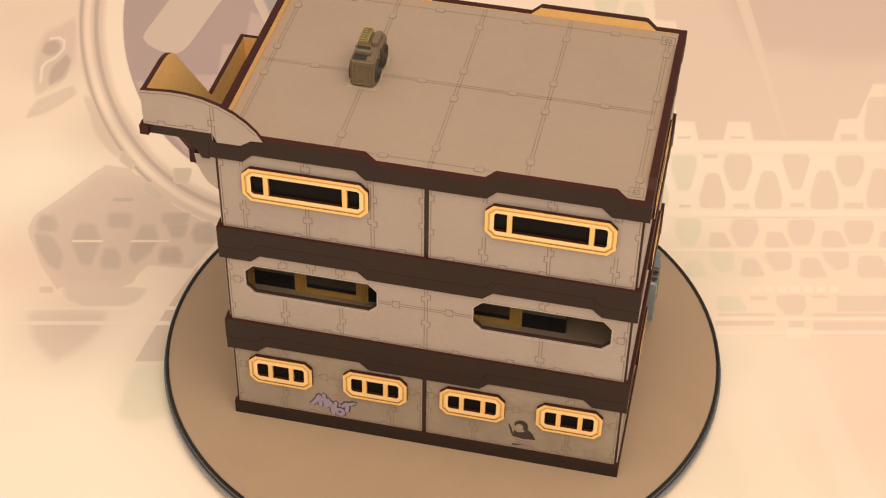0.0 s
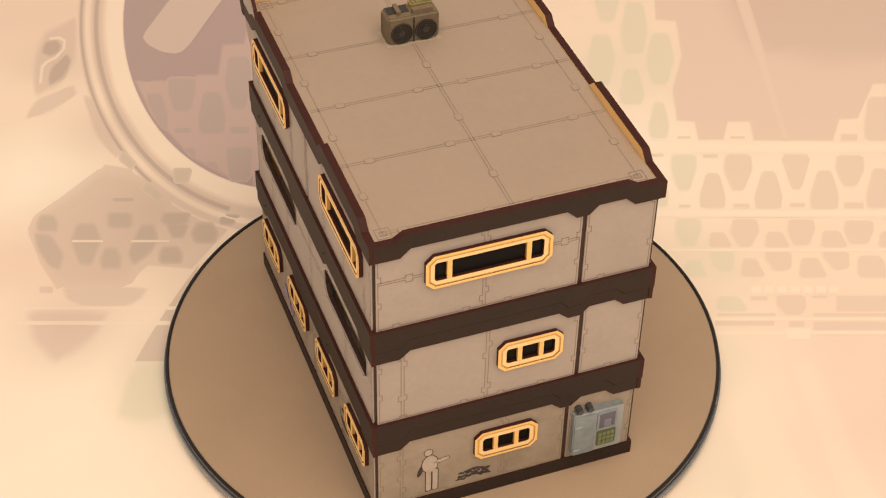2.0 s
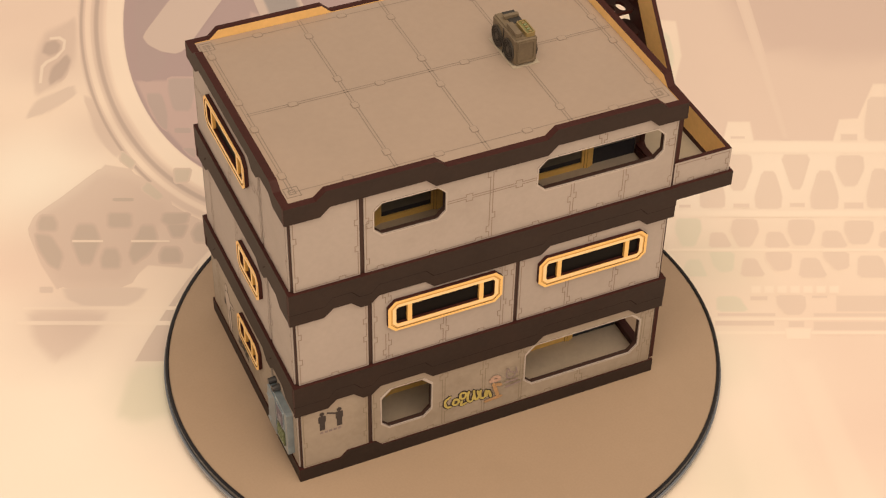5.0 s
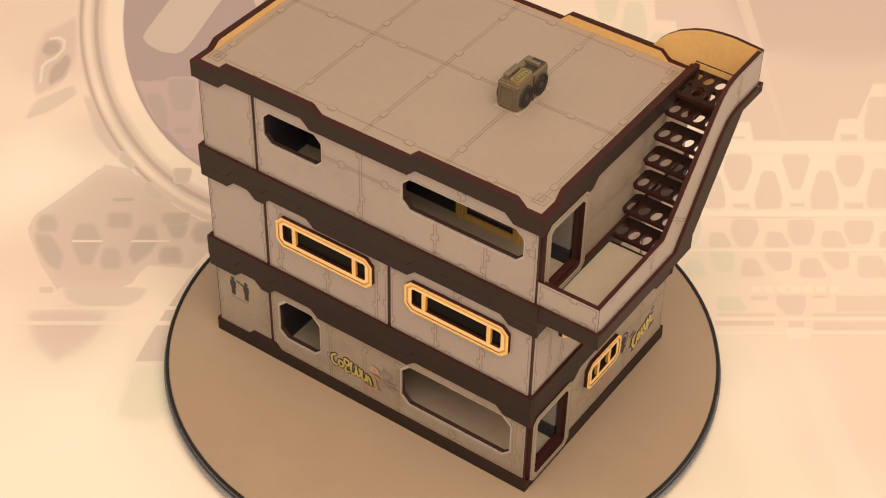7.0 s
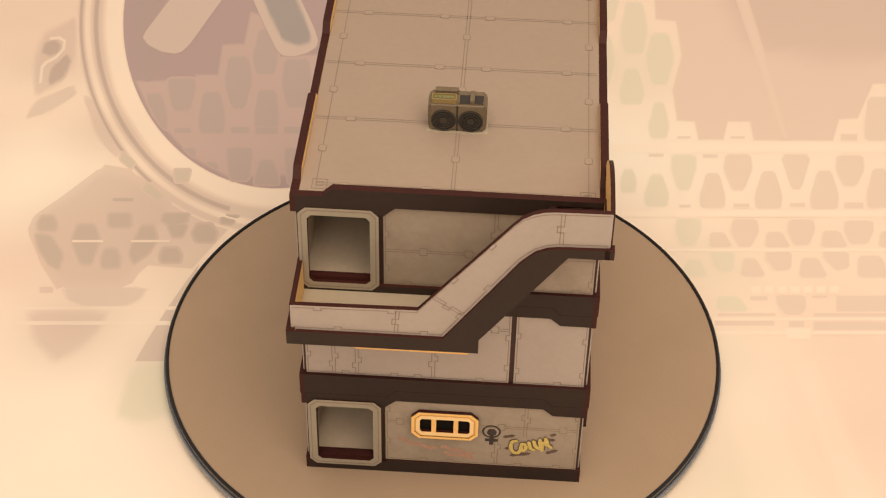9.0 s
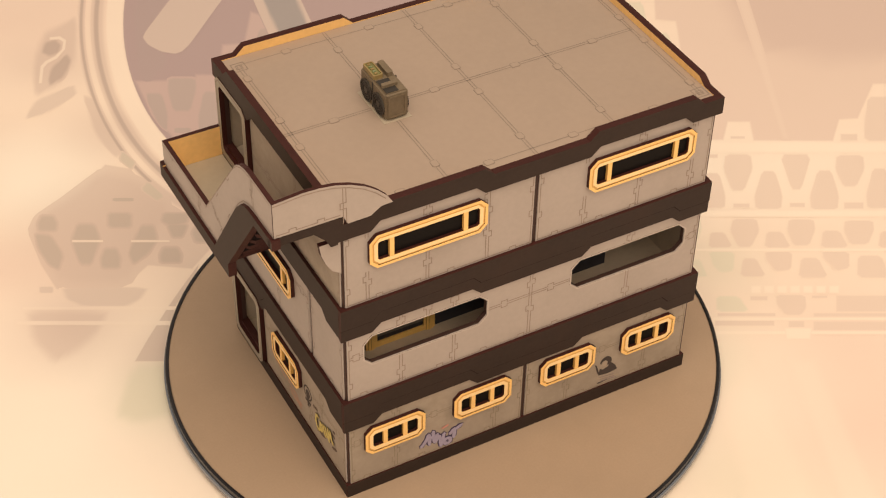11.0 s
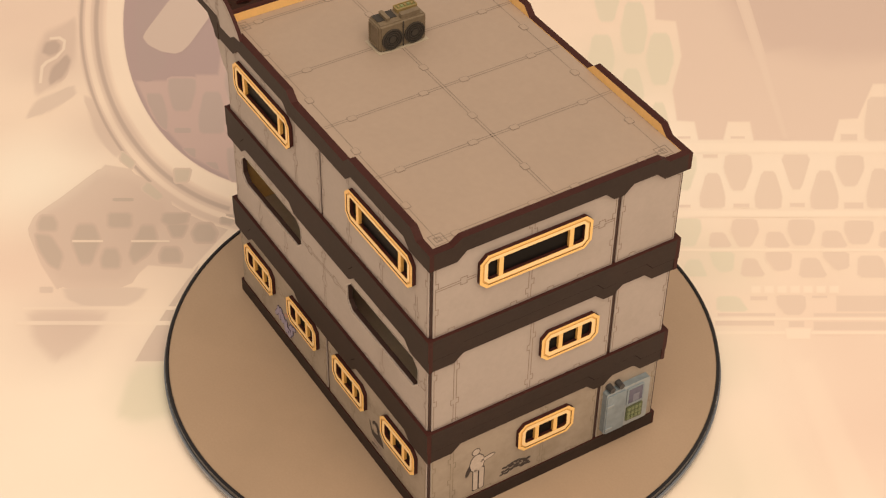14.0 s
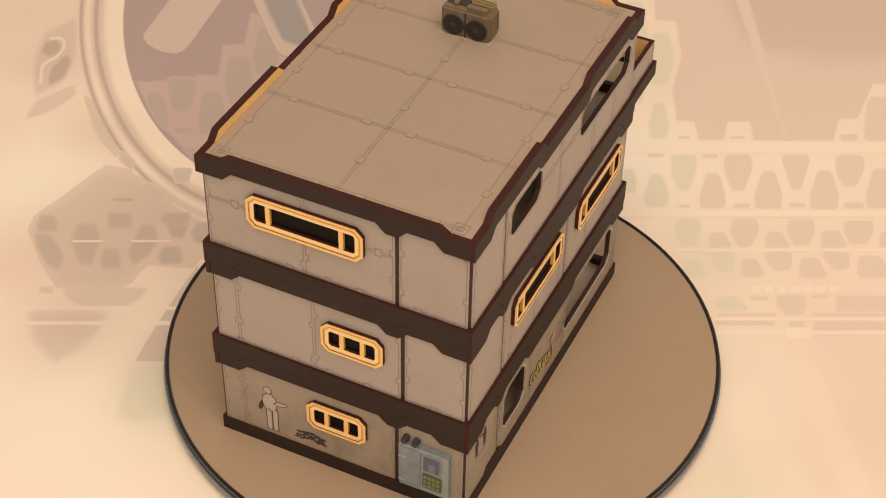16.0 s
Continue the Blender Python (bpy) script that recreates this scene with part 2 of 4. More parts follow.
def backdrop():
    bm = bmesh.new()
    bmesh.ops.create_grid(bm, x_segments=2, y_segments=2, size=2.0, matrix=Matrix.Translation((0, 0.4, -0.012)))
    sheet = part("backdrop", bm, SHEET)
    tagged(sheet, "cream printed backdrop sheet with faded technical artwork", "backdrop", kind="structure")
    count = [0]

    def printed(name, polys, m, layer, feather=5.0, smooth=1, label=""):
        for pl in polys:
            count[0] += 1
            lift = 0.0003 + 0.00016 * layer + 0.000003 * (count[0] % 24)
            loop = rounded(list(pl), smooth)
            area = abs(sum(a[0] * b[1] - b[0] * a[1] for a, b in zip(loop, loop[1:] + loop[:1]))) / 2
            girth = sum(math.hypot(a[0] - b[0], a[1] - b[1]) for a, b in zip(loop, loop[1:] + loop[:1]))
            reach = min(feather / 2, 0.6 * area / girth)
            if smooth:
                cx, cy = sum(p[0] for p in loop) / len(loop), sum(p[1] for p in loop) / len(loop)
                inner, outer = ([(cx + (x - cx) * k, cy + (y - cy) * k) for x, y, k in ((x, y, 1 + d * reach / math.hypot(x - cx, y - cy)) for x, y in loop)] for d in (-1, 1))
            else:
                inner, outer = moved(loop, -reach), moved(loop, reach)
            me, n = bpy.data.meshes.new(name), len(loop)
            faces = [t for t in tessellate_polygon([[Vector((x, y, 0)) for x, y in inner]]) if len(set(t)) == 3]
            faces += [(k, (k + 1) % n, n + (k + 1) % n, n + k) for k in range(n)]
            me.from_pydata([art(x, y, lift) for x, y in inner] + [art(x, y, lift - 0.00003) for x, y in outer], [], faces)
            ink = me.attributes.new("ink", "FLOAT", "POINT")
            for k in range(n):
                ink.data[k].value = 1.0
            me.materials.append(m)
            ob = new(name, me)
            ob.parent = sheet
            if label:
                ob["label"] = label

    def arc(d0, d1, a0, a1, n=44):
        A = [radians(a0 + (a1 - a0) * k / n) for k in range(n + 1)]
        return [(489 + (271 + d1) * math.cos(a), 43 + (291 + d1) * math.sin(a)) for a in A] + [(489 + (271 + d0) * math.cos(a), 43 + (291 + d0) * math.sin(a)) for a in reversed(A)]

    def in_lens(pl, margin=5):
        out = []
        for x, y in pl:
            r = math.hypot((x - 489) / (271 - margin), (y - 43) / (291 - margin))
            out.append((489 + (x - 489) / max(r, 1), 43 + (y - 43) / max(r, 1)))
        return out

    def bar(x0, y0, x1, y1):
        return [(x0, y0), (x1, y0), (x1, y1), (x0, y1)]

    def vase(x, y, w, h, top=0.7, low=0.7, waist=0.5):
        """A mesh cell, widest at its waist."""
        return [(x - w / 2 * top, y - h / 2), (x + w / 2 * top, y - h / 2), (x + w / 2, y - h / 2 + h * waist), (x + w / 2 * low, y + h / 2), (x - w / 2 * low, y + h / 2), (x - w / 2, y - h / 2 + h * waist)]

    # lens disc with its capsules and lattice
    lens = [(489 + 271 * math.cos(radians(a)), 43 + 291 * math.sin(radians(a))) for a in range(0, 360, 4)]
    printed("printed_lens", [lens], P_LENS, 0, 2.5, 0, "mauve lens disc of the artwork")
    glow = [(236, 146), (345, 142), (347, 133), (386, 133), (394, 80), (432, 78), (444, 22), (470, 30), (492, 100), (600, 96), (600, 340), (400, 330), (330, 290), (250, 210)]
    printed("printed_lattice", [in_lens(glow)], P_LATTICE, 1, 8, 0, "pinkish lattice inside the lens")
    printed("printed_lens_shade", [in_lens([(214, 0), (300, -10), (262, 66), (300, 110), (260, 150), (228, 130)], 15)], P_MAUVE, 1, 24, 1)
    lens_cells = [[(259, 166), (286, 166), (297, 204), (296, 232), (284, 224), (272, 204), (262, 184)], [(322, 263), (346, 263), (346, 280), (338, 276)], [(362, 288), (384, 288), (388, 302), (374, 297)], vase(322, 168, 50, 58, 0.95, 0.6, 0.35), vase(375, 200, 48, 74, 0.62, 0.9, 0.6), vase(422, 147, 50, 93, 0.72, 0.45), vase(470, 92, 46, 80, 0.5, 0.72, 0.6), vase(472, 199, 44, 78, 0.7, 0.9, 0.55), vase(525, 148, 54, 86, 0.8, 0.6), vase(577, 199, 44, 78, 0.7, 0.9, 0.55),
                  vase(424, 291, 46, 58, 0.95, 0.75, 0.2), vase(472, 306, 44, 44, 0.55, 0.95, 0.8), vase(528, 296, 48, 66, 0.95, 0.75, 0.2)]
    printed("printed_lens_cell", lens_cells, P_CELL2, 3, 7)
    printed("printed_lens_bar", [bar(309, 227, 338, 236), bar(408, 225, 441, 237), bar(452, 225, 492, 238), bar(503, 225, 540, 237)], P_CELL2, 3, 6, 1)
    printed("printed_capsule", [[(251, 65), (262, 80), (285, 92), (310, 96), (322, 92), (335, 80), (396, -4), (420, -40), (340, -40), (300, 0)]], P_CAPS, 3, 3, 2, "pale capsule shape inside the lens")
    printed("printed_capsule", [[(448, 0), (470, 50), (490, 90), (500, 99), (520, 101), (545, 94), (560, 84), (563, 72), (556, 50), (530, -5), (510, -40), (432, -40)]], P_CAPS, 3, 3, 2, "pale outline of the blue-grey capsule")
    printed("printed_capsule_core", [[(466, 0), (488, 48), (500, 72), (528, 82), (548, 76), (550, 62), (525, 0), (505, -40), (450, -40)]], P_BLUE, 4, 12, 2, "blue-grey capsule core inside the lens")
    # rings round the lens
    printed("printed_lens_ring", [arc(2, 30, 75, 205)], P_PALE, 0, 6, 0, "pale ring round the lens")
    printed("printed_lens_ring", [arc(60, 66, 100, 205)], P_PALE_THIN, 2, 6, 0)
    printed("printed_lens_shadow", [arc(36, 58, 82, 205), arc(68, 80, 95, 205)], P_RING, 1, 10, 0)
    printed("printed_lens_shadow", [arc(44, 52, 105, 205), arc(72, 77, 130, 200)], P_FAINT2, 2, 6, 0)
    printed("printed_lens_shadow", [[(146, 170), (168, 174), (192, 228), (222, 272), (204, 280), (168, 236)]], P_RING, 1, 20, 1)
    # hooked emblem
    printed("printed_emblem", [[(80, 58), (106, 46), (134, 30), (136, 70), (132, 112), (104, 150), (62, 172), (60, 120), (68, 84)]], P_RING, 1, 18, 1, "soft grey hooked emblem")
    printed("printed_emblem", [[(64, 178), (130, 150), (136, 168), (80, 202), (44, 212)]], P_FAINT, 1, 14, 1)
    printed("printed_emblem", [[(74, 94), (80, 76), (98, 71), (108, 80), (104, 94), (88, 100)], [(86, 140), (92, 120), (118, 96), (126, 108), (112, 138), (88, 152)]], P_FAINT2, 2, 10, 2)
    printed("printed_emblem_line", [[(69, 148), (72, 118), (80, 109), (98, 100), (110, 88), (112, 75), (104, 70), (88, 71), (88, 67), (106, 65), (117, 72), (115, 88), (101, 104), (84, 113), (77, 121), (74, 148)]], P_PALE_GEAR, 4, 2.5, 0)
    # hazy gear below the emblem
    printed("printed_gear", [[(186, 292), (236, 300), (300, 345), (400, 378), (410, 400), (340, 476), (262, 470), (215, 512), (100, 512), (72, 468), (56, 420), (66, 390), (110, 358), (150, 328)]], P_RING, 0, 4, 0, "hazy gear shape of the artwork")
    printed("printed_gear", [[(60, 408), (72, 384), (120, 356), (180, 306), (240, 320), (300, 366), (260, 440), (222, 500), (108, 500), (82, 460)]], P_RING2, 1, 24, 1)
    gear_cells = [vase(152, 433, 50, 70, 0.6, 0.4, 0.4), [(250, 400), (272, 400), (278, 425), (262, 450), (237, 468), (228, 450), (238, 425)], bar(192, 378, 232, 403), [(290, 378), (335, 378), (330, 395), (300, 400), (286, 392)], vase(314, 409, 34, 22, 0.9, 0.5, 0.2), vase(362, 413, 44, 32, 0.55, 0.7), vase(302, 452, 38, 26, 0.65, 0.9), [(62, 415), (90, 418), (112, 452), (104, 478), (86, 468), (68, 440)],
                  vase(196, 458, 34, 34, 0.6, 0.9), vase(84, 396, 34, 26, 0.6, 0.9), [(392, 380), (425, 382), (410, 398), (390, 396)]]
    printed("printed_gear_cell", gear_cells, P_DIM, 2, 9)
    printed("printed_gear_cell", [bar(200, 351, 236, 357)], P_DIM, 2, 5, 1)
    printed("printed_gear_cell", [bar(70, 508, 94, 519)], P_FAINT, 1, 6, 1)
    printed("printed_gear_cell", [[(250, 336), (262, 322), (290, 348), (278, 356)], [(308, 300), (338, 300), (332, 322), (310, 324)], [(216, 268), (240, 288), (232, 300), (212, 284)]], P_GREEN2, 3, 7)
    printed("printed_gear_foot", [[(110, 509), (262, 509), (248, 530), (222, 543), (148, 543), (118, 530)]], P_FAINT, 1, 14)
    printed("printed_haze", [[(48, 550), (188, 552), (182, 572), (160, 600), (128, 626), (96, 642), (60, 604)]], P_RING, 1, 30, 1)
    printed("printed_wedge", [[(352, 468), (300, 540), (262, 600), (239, 640), (300, 640), (296, 600), (312, 540), (348, 486)]], P_WEDGE, 1, 3, 0, "grey wedge beside the turntable")
    printed("printed_haze", [[(236, 650), (300, 640), (310, 730), (240, 748), (206, 736)]], P_GREEN, 1, 40, 1)
    printed("printed_bar", [bar(128, 426, 182, 429), bar(232, 426, 300, 429)], P_PALE_GEAR, 4, 3, 0)
    printed("printed_bar", [bar(30, 570, 300, 575), bar(40, 544, 310, 548)], P_PALE_THIN, 4, 3, 0)
    # flat field and mesh of the other half
    field = [(1156, -40), (1160, 35), (1196, 38), (1200, 60), (1206, 100), (1190, 160), (1196, 200), (1198, 214), (1229, 216), (1236, 248), (1280, 248), (1288, 216), (1327, 216), (1334, 249), (1474, 250), (1485, 212), (1518, 210), (1545, 149), (1620, 148), (1620, -40)]
    printed("printed_field", [field], P_PINK, 0, 5, 0, "pinkish flat field of the artwork")
    printed("printed_field_shade", [[(1250, -60), (1640, -60), (1640, 80), (1480, 110), (1330, 90)]], P_ROSE, 1, 120, 1)
    printed("printed_field_line", [[(1302, -10), (1318, -10), (1340, 60), (1395, 246), (1386, 246), (1326, 60)]], P_PALE_FIELD, 2, 8, 0)
    green = [vase(1122, 50, 50, 92, 0.6, 0.66, 0.55), vase(1074, 14, 46, 50, 0.9, 0.55, 0.2), vase(1064, 107, 50, 90, 0.62, 0.56), vase(1168, 105, 52, 92, 0.58, 0.5), vase(1118, 154, 46, 64, 0.5, 0.76, 0.7), vase(1166, 214, 38, 64, 0.45, 0.75, 0.65), vase(1210, 306, 46, 64, 0.95, 0.45, 0.4), vase(1162, 338, 46, 58, 0.42, 0.82, 0.65), vase(1112, 321, 30, 42, 0.5, 0.85), vase(1066, 331, 36, 44, 0.5, 0.85), vase(1218, 412, 48, 50, 0.88, 0.5, 0.42), vase(1228, 475, 46, 30, 0.5, 0.98, 0.9), [(1254, 446), (1300, 446), (1298, 480), (1275, 483), (1262, 470)], [(1268, 525), (1308, 525), (1326, 552), (1268, 552)]]
    printed("printed_mesh_cell", green, P_GREEN, 2, 7, 1, "greenish mesh cell of the artwork")
    pink = [vase(1306, 306, 52, 64, 0.86, 0.42, 0.4), [(1380, 274), (1436, 274), (1418, 336), (1401, 336)], vase(1504, 303, 52, 55, 0.9, 0.45, 0.45), vase(1261, 338, 46, 62, 0.5, 0.95, 0.65), vase(1360, 337, 50, 67, 0.45, 0.9, 0.65), vase(1459, 337, 52, 69, 0.46, 0.9, 0.65), vase(1556, 334, 46, 70, 0.5, 0.9, 0.65), vase(1318, 413, 52, 50, 0.8, 0.44, 0.42), vase(1418, 412, 50, 46, 0.88, 0.56, 0.4), vase(1520, 412, 54, 42, 0.92, 0.6, 0.4),
            [(1257, 412), (1282, 412), (1297, 438), (1254, 439)], [(1357, 411), (1384, 411), (1400, 439), (1353, 439)], [(1456, 409), (1486, 409), (1502, 439), (1453, 439)], [(1558, 410), (1590, 410), (1600, 439), (1554, 439)], [(1354, 446), (1402, 446), (1400, 478), (1372, 481), (1355, 460)], [(1455, 446), (1503, 446), (1503, 475), (1480, 480), (1458, 458)], [(1315, 458), (1338, 458), (1356, 490), (1310, 490)], [(1418, 457), (1448, 457), (1466, 492), (1413, 492)], [(1518, 453), (1560, 453), (1575, 492), (1517, 492)],
            [(1373, 523), (1425, 523), (1427, 545), (1418, 558), (1390, 558), (1375, 540)], [(1536, 172), (1575, 172), (1590, 250), (1530, 250), (1530, 215)]]
    printed("printed_mesh_cell", pink, P_CELL, 2, 5, 1, "pinkish mesh cell of the artwork")
    small = [bar(1199, 242, 1222, 246), bar(1293, 242, 1318, 246), bar(1488, 238, 1517, 249), bar(1148, 273, 1174, 278), bar(1244, 274, 1270, 280), bar(1298, 361, 1326, 368), bar(1398, 360, 1424, 367), bar(1494, 359, 1528, 370), bar(1202, 363, 1222, 368), bar(1328, 525, 1358, 532), bar(1437, 524, 1464, 528), bar(1480, 524, 1640, 552), bar(1440, 555, 1640, 561), bar(1266, 568, 1370, 577), bar(1396, 569, 1423, 580), bar(1440, 570, 1640, 585), bar(1270, 555, 1372, 560)]
    printed("printed_mesh_bar", small, P_CELL, 2, 4, 0)
    printed("printed_bar", [bar(1040, 254, 1640, 269), bar(1100, 374, 1640, 383), bar(1180, 441, 1640, 445), bar(1262, 563, 1640, 567), bar(1264, 587, 1640, 592)], P_PALE, 4, 5, 0)
    printed("printed_block", [bar(1330 + 23 * k, 507, 1346 + 23 * k, 519) for k in range(7)] + [[(1390, 582), (1436, 582), (1433, 600), (1393, 600)]], P_PALE, 4, 4, 0)
    printed("printed_ray", [[(1262, 600), (1300, 600), (1450, 900), (1330, 900)], [(1400, 640), (1440, 640), (1560, 900), (1500, 900)]], P_PALE_THIN, 1, 40, 0)
    return sheet


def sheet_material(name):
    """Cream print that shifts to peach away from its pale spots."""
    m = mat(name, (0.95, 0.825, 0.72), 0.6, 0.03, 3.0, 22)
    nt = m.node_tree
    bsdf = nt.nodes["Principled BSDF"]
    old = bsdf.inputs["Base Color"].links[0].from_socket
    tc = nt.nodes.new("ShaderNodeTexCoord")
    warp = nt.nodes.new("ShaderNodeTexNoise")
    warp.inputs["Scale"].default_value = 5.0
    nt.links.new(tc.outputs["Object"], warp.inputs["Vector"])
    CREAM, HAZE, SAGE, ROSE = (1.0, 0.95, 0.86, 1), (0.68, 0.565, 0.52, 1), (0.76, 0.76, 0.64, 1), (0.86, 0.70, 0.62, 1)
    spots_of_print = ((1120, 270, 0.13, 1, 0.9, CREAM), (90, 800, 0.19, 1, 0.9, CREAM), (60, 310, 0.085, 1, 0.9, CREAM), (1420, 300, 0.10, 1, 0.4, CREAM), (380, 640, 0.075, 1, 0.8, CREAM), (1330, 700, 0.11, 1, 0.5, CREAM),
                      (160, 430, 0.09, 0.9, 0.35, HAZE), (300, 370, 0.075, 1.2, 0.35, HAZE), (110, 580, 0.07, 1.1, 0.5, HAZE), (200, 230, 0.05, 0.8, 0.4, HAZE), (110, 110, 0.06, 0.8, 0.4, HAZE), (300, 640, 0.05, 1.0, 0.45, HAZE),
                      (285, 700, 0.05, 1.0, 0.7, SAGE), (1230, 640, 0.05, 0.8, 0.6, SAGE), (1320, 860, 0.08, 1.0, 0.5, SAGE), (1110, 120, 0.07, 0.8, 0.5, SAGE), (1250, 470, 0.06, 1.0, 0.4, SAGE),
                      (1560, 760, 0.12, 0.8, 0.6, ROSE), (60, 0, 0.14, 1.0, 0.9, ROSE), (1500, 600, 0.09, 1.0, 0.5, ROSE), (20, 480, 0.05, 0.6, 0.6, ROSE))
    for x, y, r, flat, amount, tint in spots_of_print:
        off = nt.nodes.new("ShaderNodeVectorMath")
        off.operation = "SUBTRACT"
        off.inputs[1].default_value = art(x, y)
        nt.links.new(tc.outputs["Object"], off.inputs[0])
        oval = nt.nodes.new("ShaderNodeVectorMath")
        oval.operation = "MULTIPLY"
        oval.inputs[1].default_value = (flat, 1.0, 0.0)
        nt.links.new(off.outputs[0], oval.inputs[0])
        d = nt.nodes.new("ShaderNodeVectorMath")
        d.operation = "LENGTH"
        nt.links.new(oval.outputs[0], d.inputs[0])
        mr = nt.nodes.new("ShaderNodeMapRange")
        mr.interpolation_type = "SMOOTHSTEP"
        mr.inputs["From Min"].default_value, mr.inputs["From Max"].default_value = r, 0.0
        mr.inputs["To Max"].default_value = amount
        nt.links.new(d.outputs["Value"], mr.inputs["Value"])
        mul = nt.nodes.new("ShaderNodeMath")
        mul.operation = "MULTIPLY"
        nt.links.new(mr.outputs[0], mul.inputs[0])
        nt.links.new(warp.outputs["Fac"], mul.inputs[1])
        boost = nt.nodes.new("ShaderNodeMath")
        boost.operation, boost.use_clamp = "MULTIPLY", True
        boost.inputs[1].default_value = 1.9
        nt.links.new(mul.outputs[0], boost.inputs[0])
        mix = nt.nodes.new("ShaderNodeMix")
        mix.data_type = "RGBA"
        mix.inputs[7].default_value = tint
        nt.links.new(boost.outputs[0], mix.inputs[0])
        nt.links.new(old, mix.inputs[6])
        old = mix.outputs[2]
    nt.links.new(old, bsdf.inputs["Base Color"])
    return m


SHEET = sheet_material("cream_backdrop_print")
INKS = {"lens": ((0.455, 0.355, 0.375), 0.95), "lattice": ((0.71, 0.555, 0.52), 0.55), "pink": ((0.80, 0.66, 0.59), 0.85), "ring": ((0.62, 0.505, 0.46), 0.48), "capsule": ((0.69, 0.585, 0.535), 0.9)}
P_LENS = inked("mauve_print", *INKS["lens"])
P_MAUVE = inked("dark_mauve_print", (0.47, 0.385, 0.39), 0.6, ["lens"])
P_LATTICE = inked("rose_lattice_print", *INKS["lattice"], ["lens"])
P_CELL2 = inked("lens_cell_print", (0.50, 0.43, 0.415), 0.75, ["lens", "lattice"])
P_CAPS = inked("capsule_print", *INKS["capsule"], ["lens"])
P_BLUE = inked("blue_grey_capsule_print", (0.36, 0.345, 0.36), 0.85, ["lens", "capsule"])
P_PALE = inked("pale_print", (1.0, 0.90, 0.79), 0.6)
P_PALE_GEAR = inked("pale_print_on_gear", (1.0, 0.90, 0.79), 0.6, ["ring"])
P_PALE_THIN = inked("thin_pale_print", (1.0, 0.90, 0.79), 0.2)
P_PALE_FIELD = inked("thin_pale_print_on_field", (1.0, 0.90, 0.79), 0.12, ["pink"])
P_RING = inked("soft_ring_print", *INKS["ring"])
P_RING2 = inked("second_ring_print", (0.66, 0.545, 0.49), 0.4, ["ring"])
P_FAINT = inked("faint_print", (0.60, 0.50, 0.46), 0.45)
P_WEDGE = inked("wedge_print", (0.58, 0.48, 0.44), 0.6)
P_FAINT2 = inked("faint_print_on_grey", (0.52, 0.43, 0.395), 0.75, ["ring"])
P_DIM = inked("dim_cell_print", (0.52, 0.46, 0.41), 0.55, ["ring", "ring"])
P_CELL = inked("mesh_cell_print", (0.79, 0.665, 0.59), 0.72)
P_GREEN = inked("green_cell_print", (0.765, 0.75, 0.63), 0.7)
P_GREEN2 = inked("green_print_on_gear", (0.60, 0.57, 0.48), 0.5, ["ring"])
P_PINK = inked("pink_field_print", *INKS["pink"])
P_ROSE = inked("rose_field_print", (0.68, 0.545, 0.50), 0.65, ["pink"])
backdrop()


# ---------------------------------------------------------------- turntable
def turntable():
    ob = tagged(new("turntable"), "round tan turntable with a glossy black rim", "turntable")
    ob.empty_display_size = 0.02

    def lathe(profile, n=160):
        bm = bmesh.new()
        rings = [[bm.verts.new((r * math.cos(2 * math.pi * k / n), r * math.sin(2 * math.pi * k / n), z)) for k in range(n)] for r, z in profile]
        for a, b in zip(rings, rings[1:]):
            for k in range(n):
                bm.faces.new((a[k], a[(k + 1) % n], b[(k + 1) % n], b[k]))
        return bm, rings
    bm, rings = lathe([(0.1808, -0.004), (0.1808, -0.0004), (0.1804, 0.0)])
    bm.faces.new(rings[-1])
    bm.faces.new(rings[0])
    part("top", bm, DISC, ob)
    bm, rings = lathe([(0.1809, -0.006), (0.1809, 0.0004), (0.1814, 0.0009), (0.1826, 0.0009), (0.1832, 0.0003), (0.1832, -0.006), (0.1809, -0.006)])
    part("rim", bm, RIM, ob, "glossy black rim band")
    bm, rings = lathe([(0.1833, -0.0075), (0.1833, -0.004), (0.1843, -0.0045), (0.1843, -0.0075), (0.1833, -0.0075)])
    part("edge_ring", bm, EDGE, ob, "bright metal lower edge")
    bm, rings = lathe([(0.176, -0.0118), (0.176, -0.005)])
    bm.faces.new(rings[0])
    bm.faces.new(rings[-1])
    part("base", bm, RIM, ob)
    return ob


# ---------------------------------------------------------------- the model building
LONG = dict(w=73.0, h=23.2, c=4.6, hw=31.4, h0=5.3, h1=18.2, mull=22.8)
SHORT = dict(w=40.0, h=22.2, c=4.4, hw=14.9, h0=5.6, h1=16.6, mull=6.6)
SIDES = {"A": face_a, "B": face_b, "C": face_c, "D": face_d}
SPAN = {"A": (-113.3, 127.7), "B": (-89.2, 75.2), "C": (-127.7, 113.3), "D": (-75.2, 89.2)}
WINDOWS = {("A", 3): [(LONG, -61.6, 178), (LONG, 77.3, 178)], ("A", 1): [(SHORT, -82.8, 30.6), (SHORT, -23.1, 30.9), (SHORT, 37.5, 30.6), (SHORT, 97.0, 30.6)],
           ("B", 3): [(LONG, -24.3, 178)], ("B", 2): [(SHORT, 3.4, 101)], ("B", 1): [(SHORT, -8.7, 30.7)],
           ("C", 2): [(LONG, -34.8, 104.4), (LONG, 62.0, 104.0)], ("D", 2): [(LONG, -12.4, 104.5)], ("D", 1): [(SHORT, 7.8, 31.8)]}
